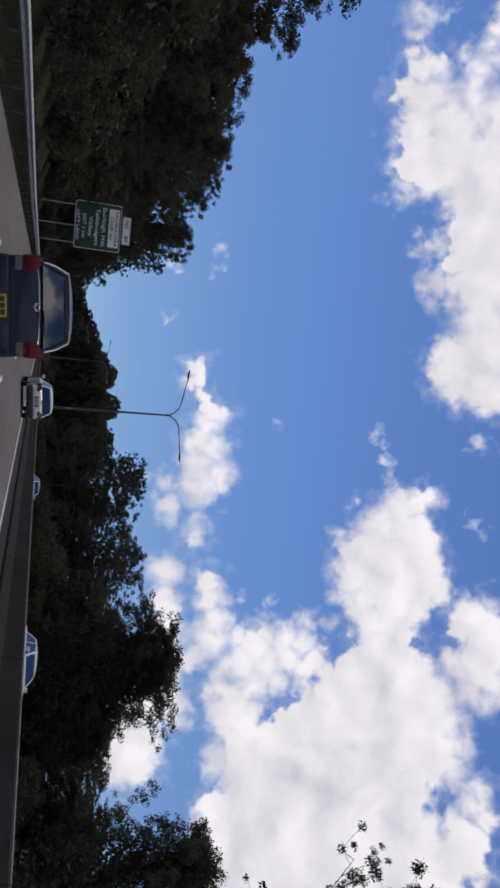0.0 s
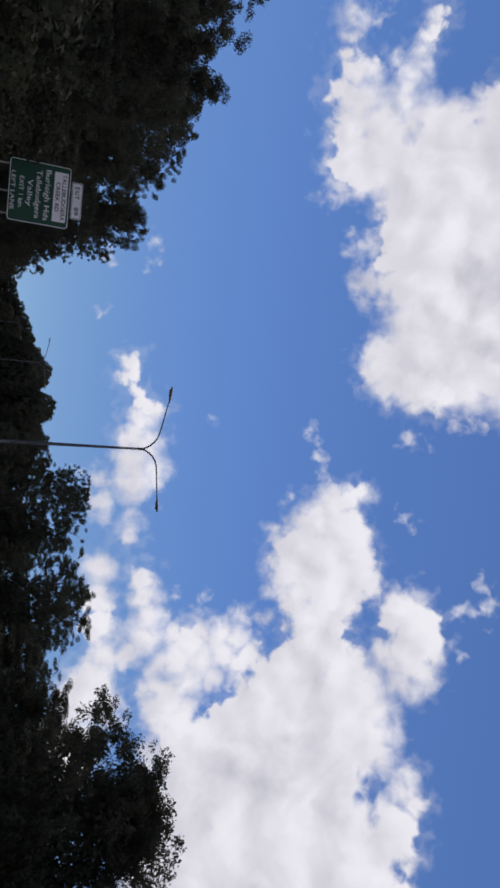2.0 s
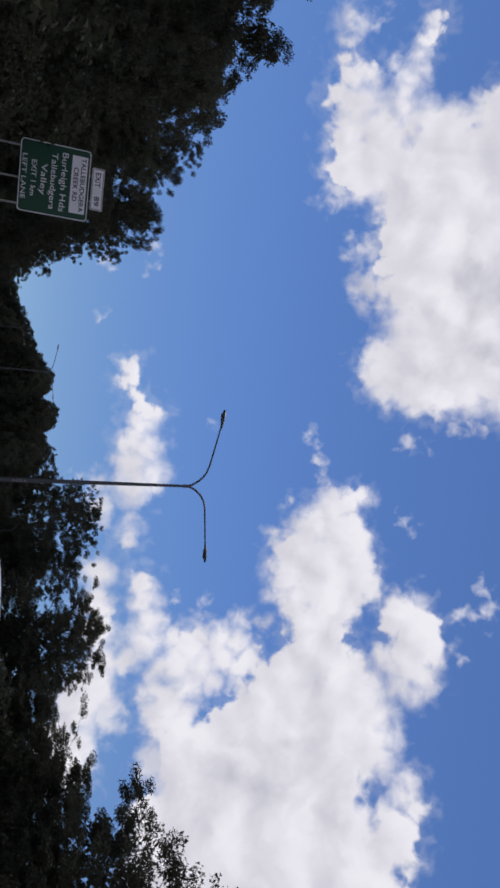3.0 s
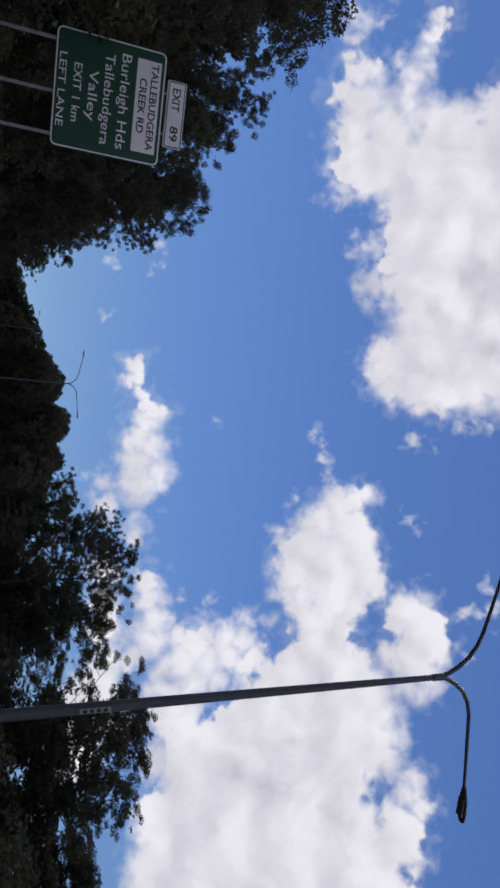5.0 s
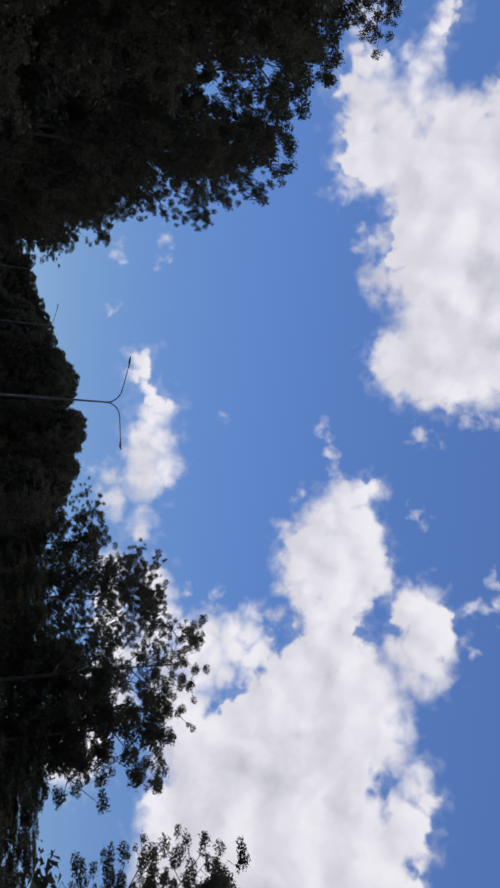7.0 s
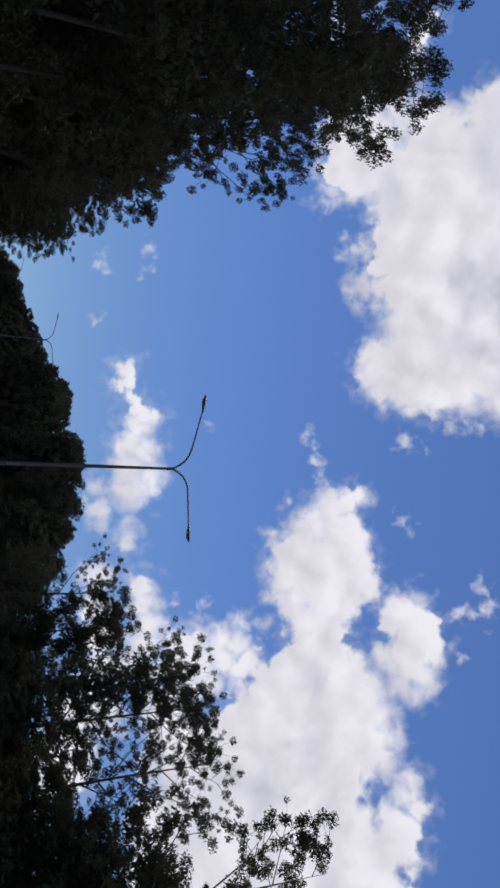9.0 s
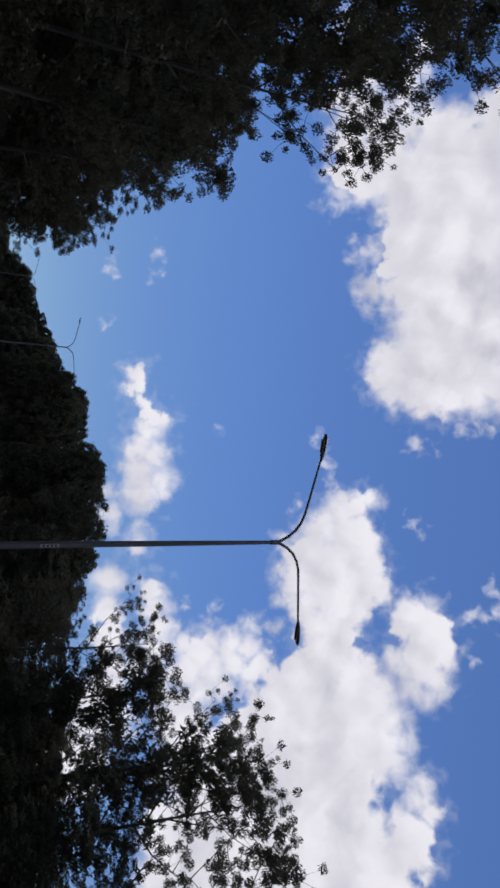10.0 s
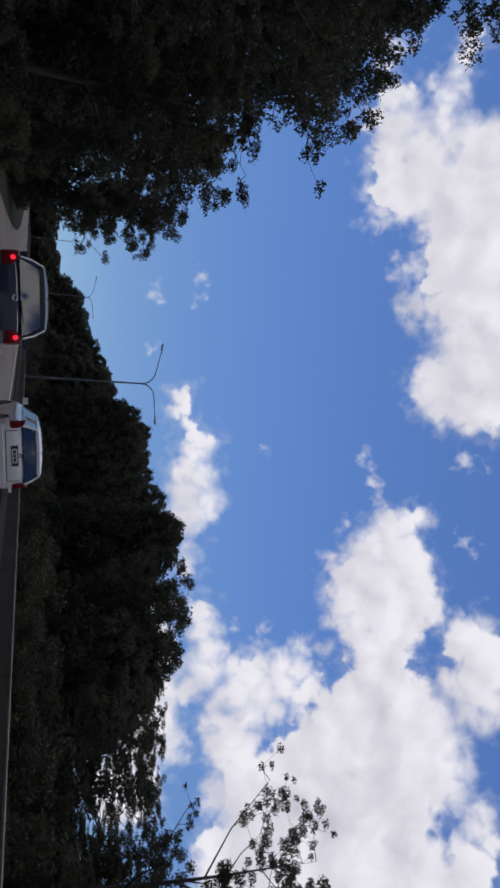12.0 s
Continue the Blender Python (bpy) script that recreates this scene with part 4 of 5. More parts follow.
    for s in (-1, 1):
        bm = bmesh.new()
        tube(bm, [(s * wr * 0.90, r0 + 0.08, zr + 0.012), (s * wr * 0.95, (r0 + r1) / 2, zr + 0.03), (s * wr * 0.92, r1 - 0.1, zr + 0.005)], [0.012, 0.013, 0.012], 6)
        part("roof_trim", bm, "chrome" if paint == "blue_paint" else "black_plastic", car)
        if paint == "blue_paint":
            bm = bmesh.new()
            tube(bm, [(s * (wb - 0.035), b0 - 0.10, belt + 0.03), (s * (wb + wr) / 2, (b0 + r0) / 2 - 0.075, (belt + zr) / 2), (s * wr * 0.95, r0 - 0.055, zr - 0.01)], [0.016, 0.020, 0.018], 6)
            part("pillar_trim", bm, "alloy", car, "bright satin trim along the pillar")
    if paint == "blue_paint":
        # added bright tube in place of the sky's reflection along the rear roof edge
        bm = bmesh.new()
        tube(bm, [(-wr * 0.93, r0 - 0.05, zr - 0.005), (-wr * 0.5, r0 - 0.06, zr + 0.012), (0, r0 - 0.06, zr + 0.016), (wr * 0.5, r0 - 0.06, zr + 0.012), (wr * 0.93, r0 - 0.05, zr - 0.005)], [0.012, 0.016, 0.016, 0.016, 0.012], 6)
        part("roof_edge_trim", bm, "alloy", car, "bright strip standing in for sky sheen on the roof edge")
    bm = bmesh.new()
    tube(bm, [(0, r0 + 0.12, zr + 0.03), (0, r0 + 0.02, zr + 0.16 if spec.get("tall_aerial") else zr + 0.09)], [0.018, 0.006], 6)
    part("aerial", bm, "black_plastic", car)
    for s in (-1, 1):
        for y in (-0.15, 0.55):
            bm = bmesh.new()
            box(bm, s * hw - 0.004 if s > 0 else -hw - 0.014, s * hw + 0.014 if s > 0 else -hw + 0.004, y - 0.09, y + 0.09, belt - 0.20, belt - 0.17, 0.004)
            part("door_handle", bm, paint, car)
    for s in (-1, 1):
        bm = bmesh.new()
        box(bm, min(s * hw * 0.52, s * hw * 0.9), max(s * hw * 0.52, s * hw * 0.9), yf - 0.30, yf - 0.03, hood - 0.30, hood - 0.19, 0.03)
        part("headlight", bm, "clear_lens", car)
    bm = bmesh.new()
    box(bm, -hw * 0.48, hw * 0.48, yf - 0.10, yf + 0.012, hood - 0.46, hood - 0.28, 0.02)
    part("grille", bm, "black_plastic", car)
    # wheels
    for s in (-1, 1):
        for y in (yr + 0.19 * L, yf - 0.19 * L):
            bm = bmesh.new()
            R, wdt = spec["wheel"], 0.20
            prof = [(0.62, 0.0), (0.9, -0.01), (0.985, 0.02), (1.0, 0.05), (1.0, wdt - 0.05), (0.985, wdt - 0.02), (0.9, wdt + 0.01), (0.62, wdt)]
            n = 24
            loops = [[bm.verts.new((s * (hw + 0.004 - x), y + R * r * math.cos(2 * math.pi * k / n), R + R * r * math.sin(2 * math.pi * k / n))) for r, x in prof] for k in range(n)]
            for k in range(n):
                for j in range(len(prof) - 1):
                    bm.faces.new((loops[k][j], loops[k][j + 1], loops[(k + 1) % n][j + 1], loops[(k + 1) % n][j]))
            bmesh.ops.recalc_face_normals(bm, faces=bm.faces)
            tyre = smooth(part("tyre", bm, "rubber", car), 40)
            bm = bmesh.new()
            tube(bm, [(s * (hw - 0.03), y, R), (s * (hw - 0.15), y, R)], [R * 0.63, R * 0.63], 20)
            for k in range(5):
                a = 2 * math.pi * k / 5
                tube(bm, [(s * (hw - 0.012), y, R), (s * (hw - 0.012), y + R * 0.56 * math.cos(a), R + R * 0.56 * math.sin(a))], [0.035, 0.025], 6)
            part("rim", bm, "alloy", tyre)
    return car


HATCH = dict(L=3.85, W=1.70, H=1.55, belt=1.05, hood=1.00, rear_lean=(0.10, 0.40), front_y=0.95, roof_back=0.25, tail=(0.76, 1.06), tail_x=(0.68, 1.0), hatch=(0.58, 0.9),
             plate_z=0.44, wheel=0.29, clear=True)
WAGON = dict(L=4.75, W=1.80, H=1.44, belt=0.97, hood=0.95, rear_lean=(0.08, 0.24), front_y=1.15, roof_back=0.45, tail=(0.68, 1.06), tail_x=(0.80, 0.99), hatch=(0.56, 0.9),
             plate_z=0.78, wheel=0.34, d_pillar=1.0, tall_aerial=True)
SUV = dict(L=4.6, W=1.84, H=1.53, belt=1.02, hood=1.0, rear_lean=(0.10, 0.42), front_y=1.05, roof_back=0.35, tail=(0.76, 1.0), tail_x=(0.55, 1.0), hatch=(0.62, 0.9),
           plate_z=0.76, wheel=0.35, bumper="black_plastic", lens="smoked_lens")
SEDAN = dict(L=4.6, W=1.80, H=1.46, belt=0.96, hood=0.95, rear_lean=(0.75, 1.25), front_y=0.85, roof_back=0.15, tail=(0.70, 0.90), tail_x=(0.62, 1.0), hatch=(0.55, 0.9),
             plate_z=0.75, wheel=0.32, clear=True)


def on_road(x, y, back=False):
    """A pose on the banked road, heading along it or against it."""
    head = math.degrees(math.atan(0.00162 * max(0.0, y - 119)))
    lean = math.degrees(math.atan(bank(y))) if x - bend(y) < 8 else 0.0
    return Matrix.Translation((x, y, road_z(x, y) + 0.005)) @ pose(0, 0, 0, 0, 0, head) @ pose(0, 0, 0, 0, -lean, 0) @ pose(0, 0, 0, 0, 0, 180 if back else 0)


make_car(on_road(-0.06, 12.1 + 1.925), "dark blue hatchback with red tail lights and yellow plate", "blue_paint", HATCH, "yellow_plate")
make_car(on_road(-0.95, 145.6 + 1.925), "dark blue hatchback braking with lit red lights on the road", "blue_paint", HATCH, "yellow_plate", lit=True)
make_car(on_road(2.62, 150.6 + 2.375), "white station wagon with red tail lights on the road", "white_paint", WAGON)
make_car(on_road(4.34, 36.0 + 2.3), "white sport utility car with black bumper on the road", "white_paint", SUV)
make_car(on_road(15.6, 30.6, True), "white sedan on the opposite carriageway", "white_paint", SEDAN)
make_car(on_road(17.0, 70.5, True), "pale silver sedan on the opposite carriageway", "grey_paint", SEDAN)


# ---- trees ----
def leaf_cloud(rng, centres, radii, counts, size, droop, flat=0.75, hollow=0.4):
    """Many small bent leaves round clump centres, three corners each."""
    n = int(sum(counts))
    c = np.repeat(centres, counts, axis=0)
    r = np.repeat(radii, counts)
    v = rng.normal(size=(n, 3))
    v /= np.linalg.norm(v, axis=1)[:, None] + 1e-9
    rad = r * rng.random(n) ** hollow * np.where(rng.random(n) < 0.8, 0.82, 1.0)
    p = c + v * rad[:, None] * np.array([1, 1, flat])
    a = rng.normal(size=(n, 3)) * np.array([0.8, 0.8, 0.5]) + np.array([0, 0, -droop])
    a /= np.linalg.norm(a, axis=1)[:, None]
    b = np.cross(a, rng.normal(size=(n, 3)))
    b /= np.linalg.norm(b, axis=1)[:, None] + 1e-9
    ln_ = size * (0.6 + 0.8 * rng.random(n))[:, None]
    wd = ln_ * (0.24 + 0.14 * rng.random(n))[:, None]
    q = np.stack([p + b * wd, p + a * ln_, p - b * wd], 1).reshape(-1, 3)
    return q


def mesh_from_leaves(name, q):
    n = len(q) // 3
    me = bpy.data.meshes.new(name)
    me.vertices.add(len(q))
    me.vertices.foreach_set("co", q.astype(np.float32).ravel())
    me.loops.add(3 * n)
    me.loops.foreach_set("vertex_index", np.arange(3 * n, dtype=np.int32))
    me.polygons.add(n)
    me.polygons.foreach_set("loop_start", np.arange(0, 3 * n, 3, dtype=np.int32))
    me.update(calc_edges=True)
    return me


def make_tree(seed, height, spread, clear, limbs, tips, tufts, tuft_r, leaves, leaf_size, label, m, lean=0.0, core=0, core_r=0.6, core_leaf=0.36, fill=20, loose=0.75, wander=0.5, crown_top=0.97):
    """A gum tree: bent tapered trunk, rising limbs that fork into branches, each ending in a spray of twigs with dense round tufts of small leaves."""
    rng = np.random.default_rng(seed)
    tree = thing("gum_tree", m, label, "tree", "roadside trees")
    bm = bmesh.new()

    def trunk_at(f):
        w = np.sin(f * 3.1 + seed) * 0.018 * height
        return Vector((w + lean * f * f * height, np.cos(f * 2.3 + seed * 1.7) * 0.014 * height, f * height * 0.93))

    fs = np.linspace(0, 1, 9)
    base = trunk_at(0)
    tr = 0.0105 * height + 0.04
    tube(bm, [trunk_at(f) - Vector((base.x, base.y, 0.5 if f == 0 else 0)) for f in fs], [tr * (1 - 0.88 * f) * (1.35 if f == 0 else 1) for f in fs], 9)
    ends, sizes, inner = [], [], []
    for i in range(limbs):
        f = clear + (crown_top - clear) * ((i + rng.random() * 0.7) / limbs)
        root = trunk_at(f) - Vector((base.x, base.y, 0))
        az = i * 2.4 + rng.random() * 0.9
        g = (f - clear) / (1 - clear)
        reach = spread * (0.55 + 0.55 * math.sin(math.pi * min(1, 0.22 + g * 0.80))) * (0.97 - 0.5 * wander + wander * rng.random())
        rise = reach * (0.35 + 0.75 * g + 0.3 * rng.random())
        end = root + Vector((math.cos(az) * reach, math.sin(az) * reach, rise))
        if end.z > height * 0.985:
            end.z = height * (0.93 + 0.05 * rng.random())
        if crown_top < 0.9:
            pull = math.sqrt(max(0.12, 1 - (max(0.0, end.z / height - 0.45) / 0.56) ** 2))
            end.x, end.y = root.x + (end.x - root.x) * pull, root.y + (end.y - root.y) * pull
        mid = root.lerp(end, 0.5) + Vector((0, 0, -0.08 * reach))
        lr = tr * (1 - 0.8 * f) * 0.55
        tube(bm, [root, mid, end], [lr, lr * 0.65, lr * 0.25], 6)
        inner.append(mid)
        for j in range(tips):
            t = 0.36 + 0.64 * (j + 1) / tips
            a = root.lerp(mid, min(1, t * 2)) if t < 0.5 else mid.lerp(end, t * 2 - 1)
            rr_ = spread * (0.27 if crown_top > 0.9 else 0.2)
            tip = a + Vector(np.clip(rng.normal(size=3), -1.25, 1.25) * np.array([rr_, rr_, rr_ * 0.6])) + Vector((0, 0, rr_ * 0.35))
            tip.z = min(tip.z, height * 0.965)
            tube(bm, [a, a.lerp(tip, 0.55) + Vector((0, 0, -0.06)), tip], [lr * 0.34 + 0.008, lr * 0.22 + 0.008, 0.016], 4, cap=False)
            if j == 0:
                inner.append(tip)
            for k in range(tufts):
                off = Vector(np.clip(rng.normal(size=3), -1.3, 1.3)) * loose
                far = tip + Vector((off.x, off.y, off.z * 0.7 + 0.22)) if k else tip
                far.z = min(far.z, height * 0.985)
                if k:
                    tube(bm, [tip, tip.lerp(far, 0.5) + Vector((0, 0, -0.05)), far], [0.017, 0.012, 0.006], 3, cap=False)
                ends.append(far)
                sizes.append(tuft_r * (0.55 + 0.8 * rng.random()))
    smooth(part("trunk", bm, "bark", tree, "grey-brown bark trunk and limbs"), 60)
    sz = np.array(sizes)
    cnt = np.maximum(8, leaves * sz ** 2 / (sz ** 2).sum()).astype(int)
    q = [leaf_cloud(rng, np.array([list(e) for e in ends]), sz, cnt, leaf_size, 0.7, 0.68)]
    if core:
        for _ in range(fill):
            v = Vector(rng.normal(size=3)).normalized() * (rng.random() ** 0.5)
            mid_z = height * (0.46 + 0.40 * clear)
            inner.append(Vector((v.x * spread * core_r, v.y * spread * core_r, mid_z + v.z * (height * 0.82 - mid_z))))
        cz = np.full(len(inner), spread * 0.26)
        q.append(leaf_cloud(rng, np.array([list(e) for e in inner]), cz, np.full(len(inner), core // len(inner)), core_leaf, 0.7, 0.9))
    link_mesh("crown", mesh_from_leaves("crown", np.concatenate(q)), "leaf", tree, "drooping grey-green gum leaves in round tufts")
    return tree


def make_far_tree(seed, height, spread, lumps, leaves, leaf_size, core, core_leaf, label, m):
    """A full-crowned gum tree of a closed forest edge: trunk, limbs and many billowing clumps of leaves over a dense inside."""
    rng = np.random.default_rng(seed)
    tree = thing("gum_tree", m, label, "tree", "roadside trees")
    bm = bmesh.new()
    tr = 0.012 * height + 0.05
    stem = [Vector((math.sin(f * 3 + seed) * 0.02 * height * f, math.cos(f * 2 + seed) * 0.02 * height * f, f * height * 0.86 - (0.5 if f == 0 else 0))) for f in np.linspace(0, 1, 7)]
    tube(bm, stem, [tr * (1 - 0.8 * f) for f in np.linspace(0, 1, 7)], 7)
    cen, sz = [], []
    for i in range(lumps):
        u = (i + rng.random()) / lumps
        u = 0.03 + 0.93 * u ** 0.85
        az = i * 2.4 + rng.random()
        r = spread * (1 - ((u - 0.34) / 0.66) ** 1.7) ** 0.72 if u > 0.34 else spread * (0.90 + 0.30 * u)
        r *= 0.66 + 0.38 * rng.random()
        c = Vector((math.cos(az) * r, math.sin(az) * r, u * height))
        root = stem[min(6, int(max(0.0, u - 0.18) * 7))]
        tube(bm, [root, root.lerp(c, 0.5) + Vector((0, 0, -0.1)), c], [tr * 0.35, tr * 0.2, 0.03], 4, cap=False)
        cen.append(list(c))
        sz.append(spread * (0.13 + 0.17 * rng.random()) * (1 if u < 0.6 else 0.8))
    smooth(part("trunk", bm, "bark", tree, "grey-brown bark trunk and limbs"), 60)
    sz = np.array(sz)
    cnt = np.maximum(8, leaves * sz ** 2 / (sz ** 2).sum()).astype(int)
    q = [leaf_cloud(rng, np.array(cen), sz, cnt, leaf_size, 0.5, 0.8)]
    u = 0.03 + 0.80 * (np.arange(60) + 0.5) / 60
    rim = np.where(u > 0.34, np.maximum(0.05, 1 - (np.maximum(0, u - 0.34) / 0.66) ** 1.7) ** 0.72, 0.90 + 0.30 * u) * spread * 0.62 * np.sqrt(rng.random(60))
    az = np.arange(60) * 2.4
    inner = np.stack([np.cos(az) * rim, np.sin(az) * rim, u * height], 1)
    q.append(leaf_cloud(rng, inner, spread * (0.36 - 0.2 * u), np.full(60, core // 60), core_leaf, 0.5, 0.9))
    q = np.concatenate(q)
    q[:, 2] = np.minimum(q[:, 2], height * 1.03)
    link_mesh("crown", mesh_from_leaves("crown", q), "leaf", tree, "dense dark green leaves in rounded clumps")
    return tree


def make_shrub(seed, height, spread, leaves, m, label):
    rng = np.random.default_rng(seed)
    sh = thing("shrub", m, label, "shrub", "roadside scrub")
    bm = bmesh.new()
    n = 30
    cen, sz = [], []
    for i in range(n):
        a, r = rng.random() * 6.28, spread * math.sqrt(rng.random())
        z = height * (0.12 + 0.80 * rng.random()) * (1 - 0.35 * (r / spread) ** 2)
        tip = Vector((math.cos(a) * r, math.sin(a) * r, z))
        tube(bm, [(tip.x * 0.15, tip.y * 0.15, -0.3), (tip.x * 0.6, tip.y * 0.6, z * 0.55), tip], [0.05, 0.03, 0.012], 4, cap=False)
        cen.append(list(tip))
        sz.append(0.16 * height * (0.7 + 0.7 * rng.random()) + 0.12 * spread)
    part("stem", bm, "bark", sh)
    sz = np.array(sz)
    cnt = (leaves * sz ** 2 / (sz ** 2).sum()).astype(int)
    q = leaf_cloud(rng, np.array(cen), sz, cnt, 0.30, 0.4)
    q[:, 2] = np.maximum(q[:, 2], -0.1)
    link_mesh("foliage", mesh_from_leaves("foliage", q), "leaf_dark", sh, "dense dark green scrub leaves")
    return sh


START = pose(0, 0, 0)
PROTO = [
    dict(seed=3, height=18.0, spread=4.6, clear=0.24, limbs=15, tips=5, tufts=3, tuft_r=0.66, leaves=21000, leaf_size=0.19, core=6500, label="tall gum tree with a dense dark crown on the wooded bank"),
    dict(seed=8, height=18.0, spread=3.8, clear=0.30, limbs=14, tips=4, tufts=4, tuft_r=0.50, leaves=23000, leaf_size=0.145, core=2200, core_r=0.45, core_leaf=0.36, label="tall slender gum tree with an open crown beside the road"),
    dict(seed=14, height=18.0, spread=5.4, clear=0.18, limbs=16, tips=5, tufts=3, tuft_r=0.78, leaves=20000, leaf_size=0.23, core=8000, label="broad gum tree with drooping dark foliage on the wooded bank"),
    dict(seed=21, height=18.0, spread=4.2, clear=0.36, limbs=12, tips=4, tufts=4, tuft_r=0.46, leaves=22000, leaf_size=0.135, loose=1.0, label="sparse gum tree with bare branches and thin tufts of leaves"),
    dict(seed=34, height=18.0, spread=5.0, clear=0.10, limbs=18, tips=5, tufts=3, tuft_r=0.78, leaves=20000, leaf_size=0.24, core=9000, fill=40, label="leafy gum tree with a full crown down to the scrub"),
    dict(seed=55, height=18.0, spread=5.4, lumps=80, leaves=8000, leaf_size=0.46, core=3000, core_leaf=0.9, label="distant gum tree with a full dark crown"),
    dict(seed=89, height=18.0, spread=4.6, lumps=70, leaves=7000, leaf_size=0.46, core=2400, core_leaf=0.9, label="distant gum tree with an uneven dark crown"),
    dict(seed=144, height=12.0, spread=5.6, clear=0.14, limbs=25, tips=7, tufts=4, tuft_r=0.56, leaves=48000, leaf_size=0.16, core=7000, core_r=0.6, core_leaf=0.34, wander=0.2, crown_top=0.86, label="round leafy gum tree with a dense full crown"),
    dict(seed=233, height=18.0, spread=5.4, lumps=120, leaves=18000, leaf_size=0.36, core=4000, core_leaf=0.9, label="distant gum tree with a full dark crown"),
    dict(seed=377, height=18.0, spread=4.8, lumps=100, leaves=15500, leaf_size=0.36, core=3600, core_leaf=0.9, label="distant gum tree with an uneven dark crown"),
]
protos = {}


def plant(kind, x, y, top, radius):
    """Plants a tree of a kind so that its crown ends at the height top and reaches about radius from the trunk."""
    z = land_z(x, y) - 0.05
    s = (top - z) / (PROTO[kind]["height"] * 1.05)
    w = radius / PROTO[kind]["spread"] / 1.25
    m = pose(x, y, z, 0, 0, (x * 37 + y * 53) % 360) @ Matrix.Diagonal((w, w, s, 1))
    if kind in protos:
        copy_thing(protos[kind], m @ Matrix.Diagonal((*(1 / k for k in protos[kind].scale), 1)))
    else:
        protos[kind] = (make_far_tree if "lumps" in PROTO[kind] else make_tree)(m=START, **PROTO[kind])
        protos[kind].matrix_world = m


# left bank: kind, x, y, height of the top, crown radius
LEFT_TREES = [
    (4, -19, 18, 13.5, 5), (0, -20, 27, 14.5, 4.5), (2, -21, 36, 16.0, 4.8), (1, -22, 46, 17.4, 4), (0, -21, 55, 15.4, 4.2), (0, -17.5, 63, 16.6, 3.6), (4, -20.6, 70, 15.5, 4.6),
    (2, -20, 79, 18.0, 5), (4, -23, 89, 22.0, 5), (0, -12.8, 96, 13.6, 4.0), (0, -27, 99, 25.0, 5), (1, -28, 109, 28.0, 4.6), (3, -27, 118, 29.6, 4.4), (2, -21, 117, 23.0, 4.8), (0, -26, 127, 29.4, 4.6),
    (1, -25.5, 135, 30.4, 4.4), (1, -20, 139, 28.2, 4.0), (0, -19, 148, 29.4, 4.2), (3, -14.5, 144, 25.6, 4.0), (1, -12.5, 122, 18.4, 3.8), (3, -13.0, 127, 21.0, 3.8), (1, -9.6, 138.5, 13.2, 3.2), (1, -11, 129, 14.5, 3.6),
    (3, -9.5, 150, 10.5, 3.6), (1, -9.5, 158, 9.4, 3.6), (0, -14, 155, 15.2, 3.6), (0, -15.5, 152.5, 17.4, 3.8), (4, -17.5, 156, 19.8, 4.0), (3, -16.5, 128, 25.6, 4.4), (0, -17.5, 133.5, 28.4, 4.4), (4, -15, 166, 17.5, 4.4), (4, -14, 179, 14.6, 4.0), (4, -20, 172, 22.0, 5), (2, -20, 190, 17.0, 4.6),
    (4, -13, 191, 13.8, 4.0), (0, -13.5, 201, 13.8, 4.0), (5, -25, 205, 17.0, 5), (6, -30, 222, 17.0, 5), (5, -36, 242, 17.0, 5), (6, -44, 264, 17.0, 6)]
LEFT_BACK = [(5 + i % 2, -32, 14 + 12 * i, min(28.0, 16.0 + 0.11 * 12 * i), 6.0) for i in range(16)]
LEFT_FRONT = [(4, -16.5, 88, 10.5, 3.6), (4, -15.5, 108, 11.0, 4.0), (4, -15.0, 132, 12.0, 4.0), (4, -14.0, 168, 9.0, 3.5), (4, -19, 40, 9.5, 4.0), (4, -18.5, 60, 9.0, 4.0)]
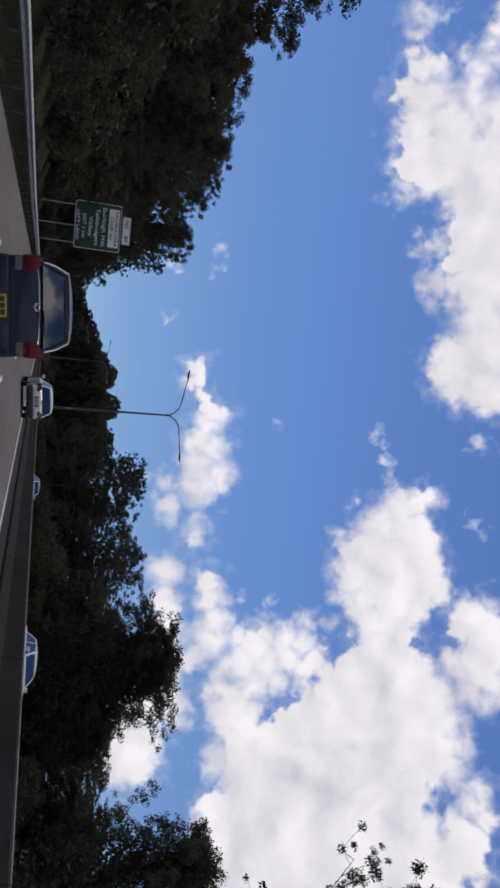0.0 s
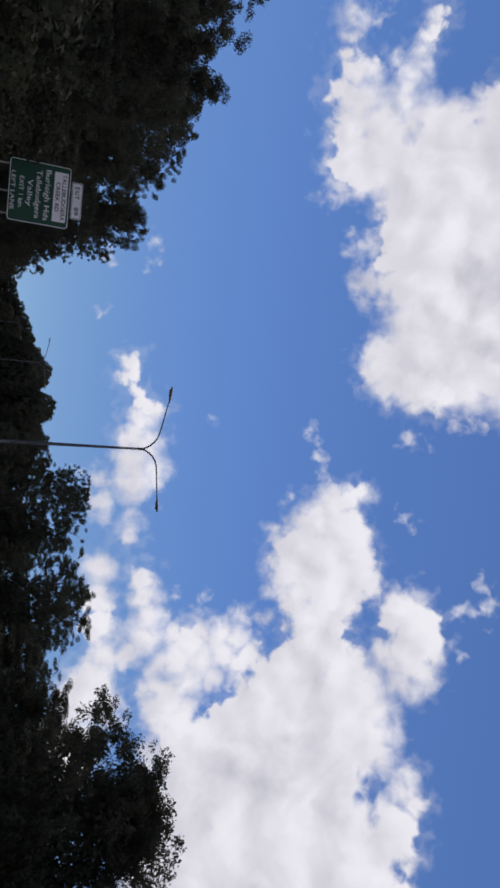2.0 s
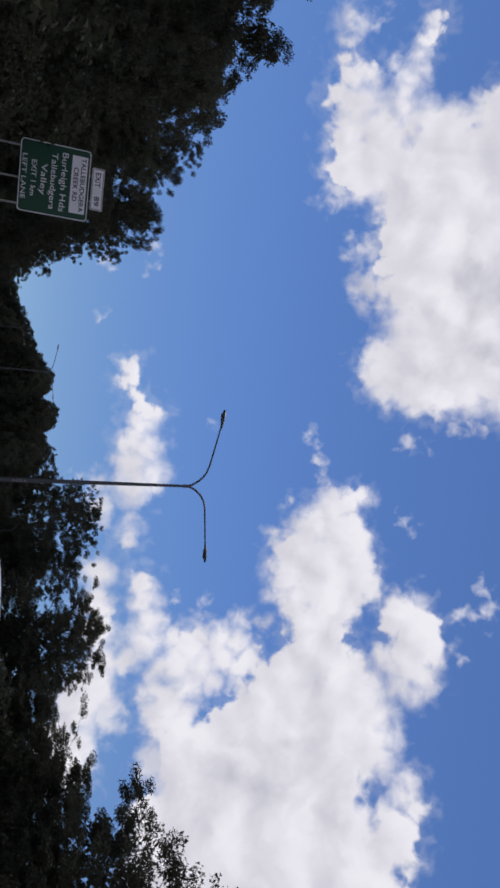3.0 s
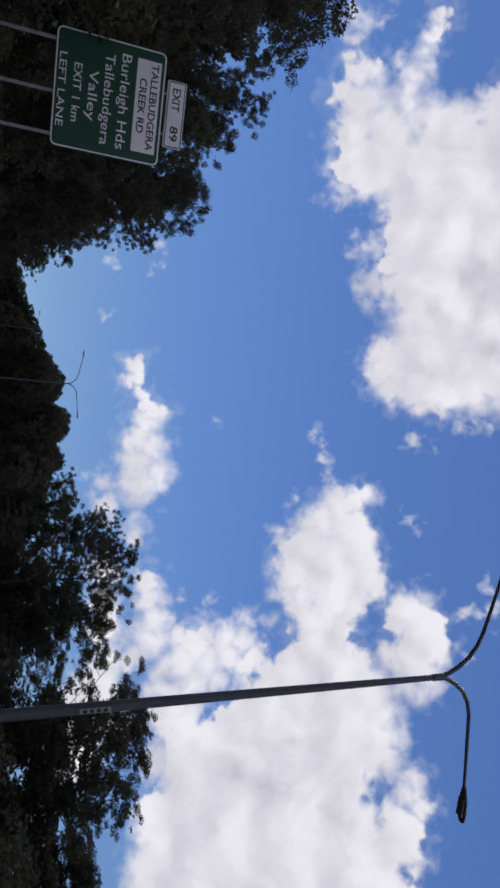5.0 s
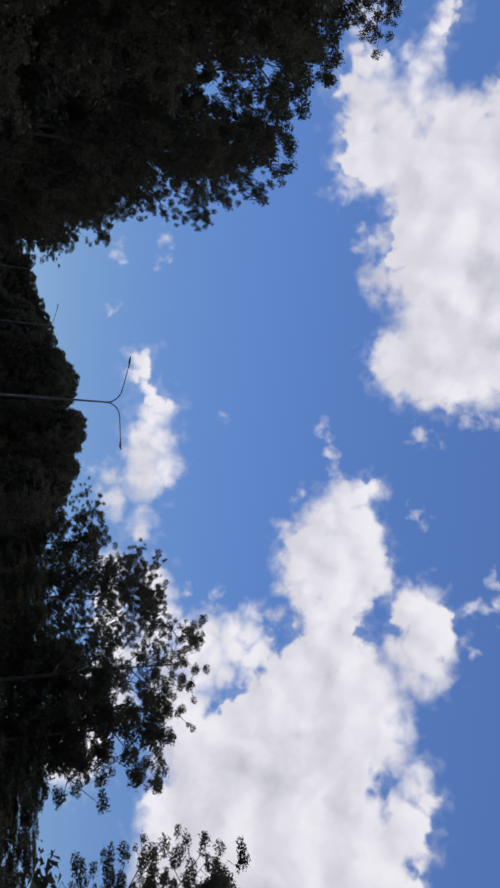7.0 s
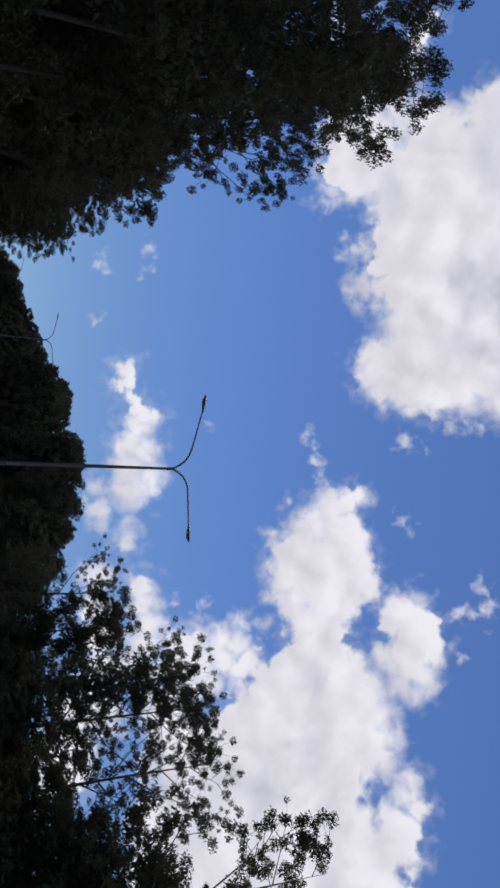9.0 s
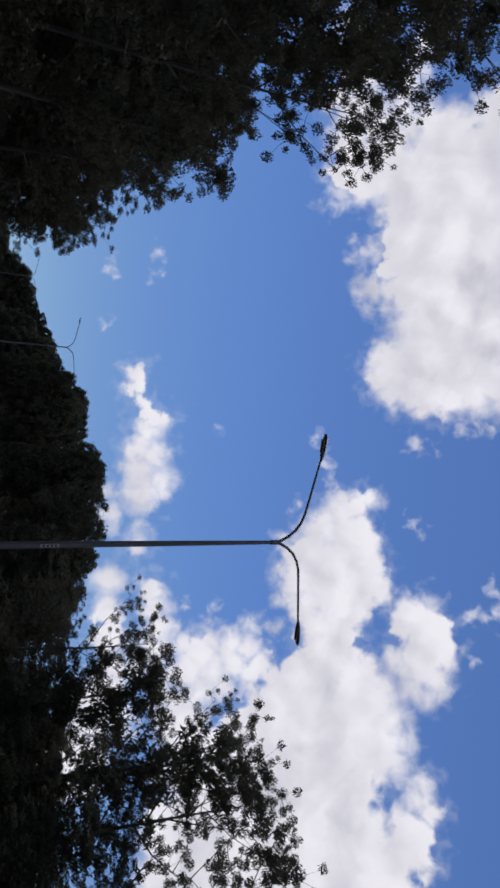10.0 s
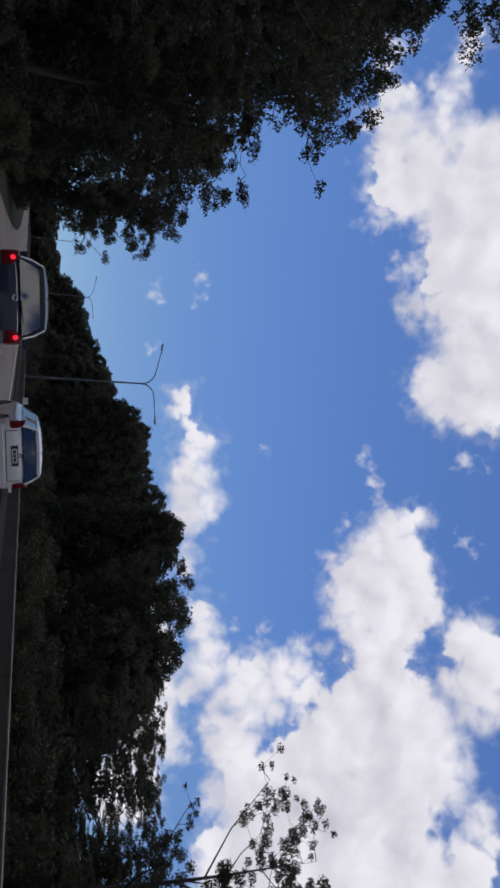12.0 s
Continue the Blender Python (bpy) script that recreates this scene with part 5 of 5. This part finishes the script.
# far side of the opposite carriageway
RIGHT_TREES = [
    (3, 31.5, 28.5, 25.0, 4.6), (7, 32, 35.5, 13.4, 5.2), (7, 24.4, 46.5, 12.5, 6.3), (7, 28.0, 44.0, 7.6, 4.3), (4, 31.5, 39.5, 6.0, 4.4), (2, 33, 53.0, 7.5, 4.5), (0, 28.5, 57, 8.6, 4.4), (0, 30.5, 68, 10.8, 4.6), (0, 31.5, 62, 13.8, 5.2), (2, 36, 74, 10.0, 5.5), (0, 35, 83, 10.6, 5), (1, 33, 91, 14.8, 4.6),
    (1, 32, 98, 17.0, 5), (1, 37, 105, 19.8, 5.0), (0, 34, 111, 6.4, 4.2), (3, 29.5, 123, 21.6, 5), (0, 33, 120, 18.4, 5), (2, 33, 131, 16.0, 5), (3, 33, 139, 23.2, 4.6), (3, 32, 146, 24.4, 5),
    (1, 31, 151, 22.6, 5), (3, 34, 156, 27.4, 4.8), (0, 30, 160, 19.0, 4.6), (3, 28.5, 167, 20.0, 4.6), (1, 35, 174, 12.0, 5), (1, 35, 185, 13.6, 5.2), (3, 32, 180, 12.5, 4.6), (1, 36, 196, 16.2, 5.5), (8, 34, 208, 21.2, 6.5),
    (2, 31, 216, 23.0, 6.5), (8, 24, 226, 25.2, 6.5), (9, 31, 238, 27.0, 7), (8, 32, 256, 31.0, 7.5), (9, 35, 275, 33.6, 7.5), (8, 20, 266, 26.4, 7), (8, 11, 264, 24.2, 6), (8, 34, 296, 37.0, 9),
    (9, 21, 296, 31.0, 8), (8, 24, 335, 39.0, 10), (9, 12, 380, 34.0, 9), (8, 3, 396, 31.5, 8), (9, -9, 402, 25.5, 8), (8, -20, 400, 22.5, 8), (9, -31, 408, 13.0, 8), (8, -42, 432, 12.0, 8), (9, -56, 456, 14.0, 9), (8, 44, 240, 25.0, 8),
    (9, 44, 258, 28.0, 8), (8, 46, 278, 33.0, 8), (9, 44, 222, 22.0, 8), (8, 42, 212, 19.0, 7)]
RIGHT_LOW = [(4 * (i % 2), 43 + (i % 3) * 3, 104 + 9 * i, (5.6 if i < 5 else 8.6) + (i * 5 % 4) * 0.6, 5.0) for i in range(7)]
RIGHT_LOW += [(4 * (i % 2), 43 + (i % 2) * 3, 50 + 8 * i, 8.2 + (i * 3 % 4) * 0.5, 5.4) for i in range(7)]
RIGHT_LOW += [(0, 38, 88, 11.0, 5), (1, 37, 79, 9.8, 5), (0, 38, 96, 13.0, 5), (2, 36, 102, 11.0, 5), (1, 29, 93, 9.0, 4)]
RIGHT_LOW += [(1, 36, 127, 12.0, 4.6), (1, 37, 136, 13.0, 4.6), (0, 37.5, 142, 11.5, 4.6), (1, 36, 150, 14.0, 4.6), (1, 37, 132, 15.5, 4.6), (0, 30, 134, 9.0, 4.0), (1, 30, 145, 10.0, 4.0), (2, 31, 158, 6.6, 4.6), (2, 29, 163, 5.6, 4.6), (2, 34, 166, 7.0, 5.0), (2, 38, 176, 8.0, 5.4), (0, 36, 118, 7.6, 4.4), (4, 37.5, 126, 12.6, 5.0)]
FOREST_EDGE = [(8, 16, 281, 29.6, 7), (9, 27, 318, 36.0, 8), (9, 17, 352, 35.0, 8), (8, 7, 390, 33.0, 7.5), (9, -3, 398, 29.0, 7.5), (8, -14, 402, 24.6, 7), (9, -25, 404, 18.0, 7.5), (8, -36, 416, 13.6, 7), (9, 6, 300, 22.0, 7), (8, 0, 330, 20.0, 7),
               (9, 15.5, 266, 25.4, 6), (9, 28, 246, 28.6, 6.5), (9, 27.5, 232, 26.0, 6), (9, 38, 226, 21.5, 6), (8, 24.5, 275, 29.4, 6.5), (9, 24.5, 302, 33.4, 7)]
FOREST_EDGE += [(4 * (i % 2), 42 + (i % 2) * 4, 156 + 11 * i, 9.0 + (i * 5 % 4) * 0.9, 7.0) for i in range(5)]
FOREST_EDGE += [(4, 37, 163, 10.4, 5), (4, 39.5, 172, 12.0, 5.4), (4, 33.5, 152.5, 8.4, 4.4)]
# behind the far bend
FAR_LOW = [(5 + i % 2, x, y, h, 7.2) for i, (x, y, h) in enumerate(((-24, 386, 10), (-14, 374, 10), (-4, 372, 10.5), (6, 364, 11.5), (-34, 396, 9.5), (-45, 416, 9.5), (-57, 440, 10), (14, 342, 12.5), (-69, 462, 12), (-50, 447, 13), (-60, 453, 13), (-42, 431, 12), (-77, 482, 14), (-88, 500, 15)))]
RIGHT_BACK = [(5 + i % 2, 46 + (i % 3) * 3, 200 + 13 * i, 16.0 + (i % 4) * 1.2, 7.0) for i in range(2, 5)]
for row in LEFT_TREES + LEFT_BACK + LEFT_FRONT + RIGHT_TREES + RIGHT_LOW + FOREST_EDGE + FAR_LOW + RIGHT_BACK:
    plant(*row)


def plant_scrub():
    """Scrub under the trees on both sides."""
    rng = random.Random(5)
    first = {}
    spots = [((-14.0 if y < 84 else -11.8) + rng.uniform(-1.0, 0.6), y, rng.uniform(2.6, 4.2)) for y in range(6, 240, 7)]
    spots += [(-17.5 + rng.uniform(-1.5, 1.5), y + 2, rng.uniform(5.0, 7.5)) for y in range(4, 240, 8)]
    spots += [(25.8 + rng.uniform(-0.8, 1.2), y, rng.uniform(2.6, 4.4) * (0.85 if 95 < y < 190 else 1)) for y in range(20, 330, 8)]
    spots += [(31.0 + rng.uniform(-1.5, 2.0), y + 3, rng.uniform(4.5, 7.5) * (0.8 if 95 < y < 190 else 1)) for y in range(22, 330, 9)]
    spots += [(-9.3 + rng.uniform(-0.6, 0.3), y, rng.uniform(1.6, 2.6)) for y in range(122, 232, 5)]
    spots += [(-7.6 + rng.uniform(-0.3, 0.2), y, rng.uniform(1.3, 2.0)) for y in range(128, 176, 4)]
    for i, (r, y, h) in enumerate(spots):
        x = r + bend(y)
        k = i % 3
        s = h / 5.0
        m = pose(x, y, land_z(x, y) - 0.1, 0, 0, rng.uniform(0, 360)) @ Matrix.Diagonal((s * rng.uniform(0.9, 1.3), s * rng.uniform(0.9, 1.3), s, 1))
        if k not in first:
            first[k] = make_shrub(40 + k, 5.0, 2.8, 2600, START, "dense dark roadside scrub on the bank")
            first[k].matrix_world = m
        else:
            copy_thing(first[k], m @ Matrix.Diagonal((*(1 / q for q in first[k].scale), 1)))


plant_scrub()
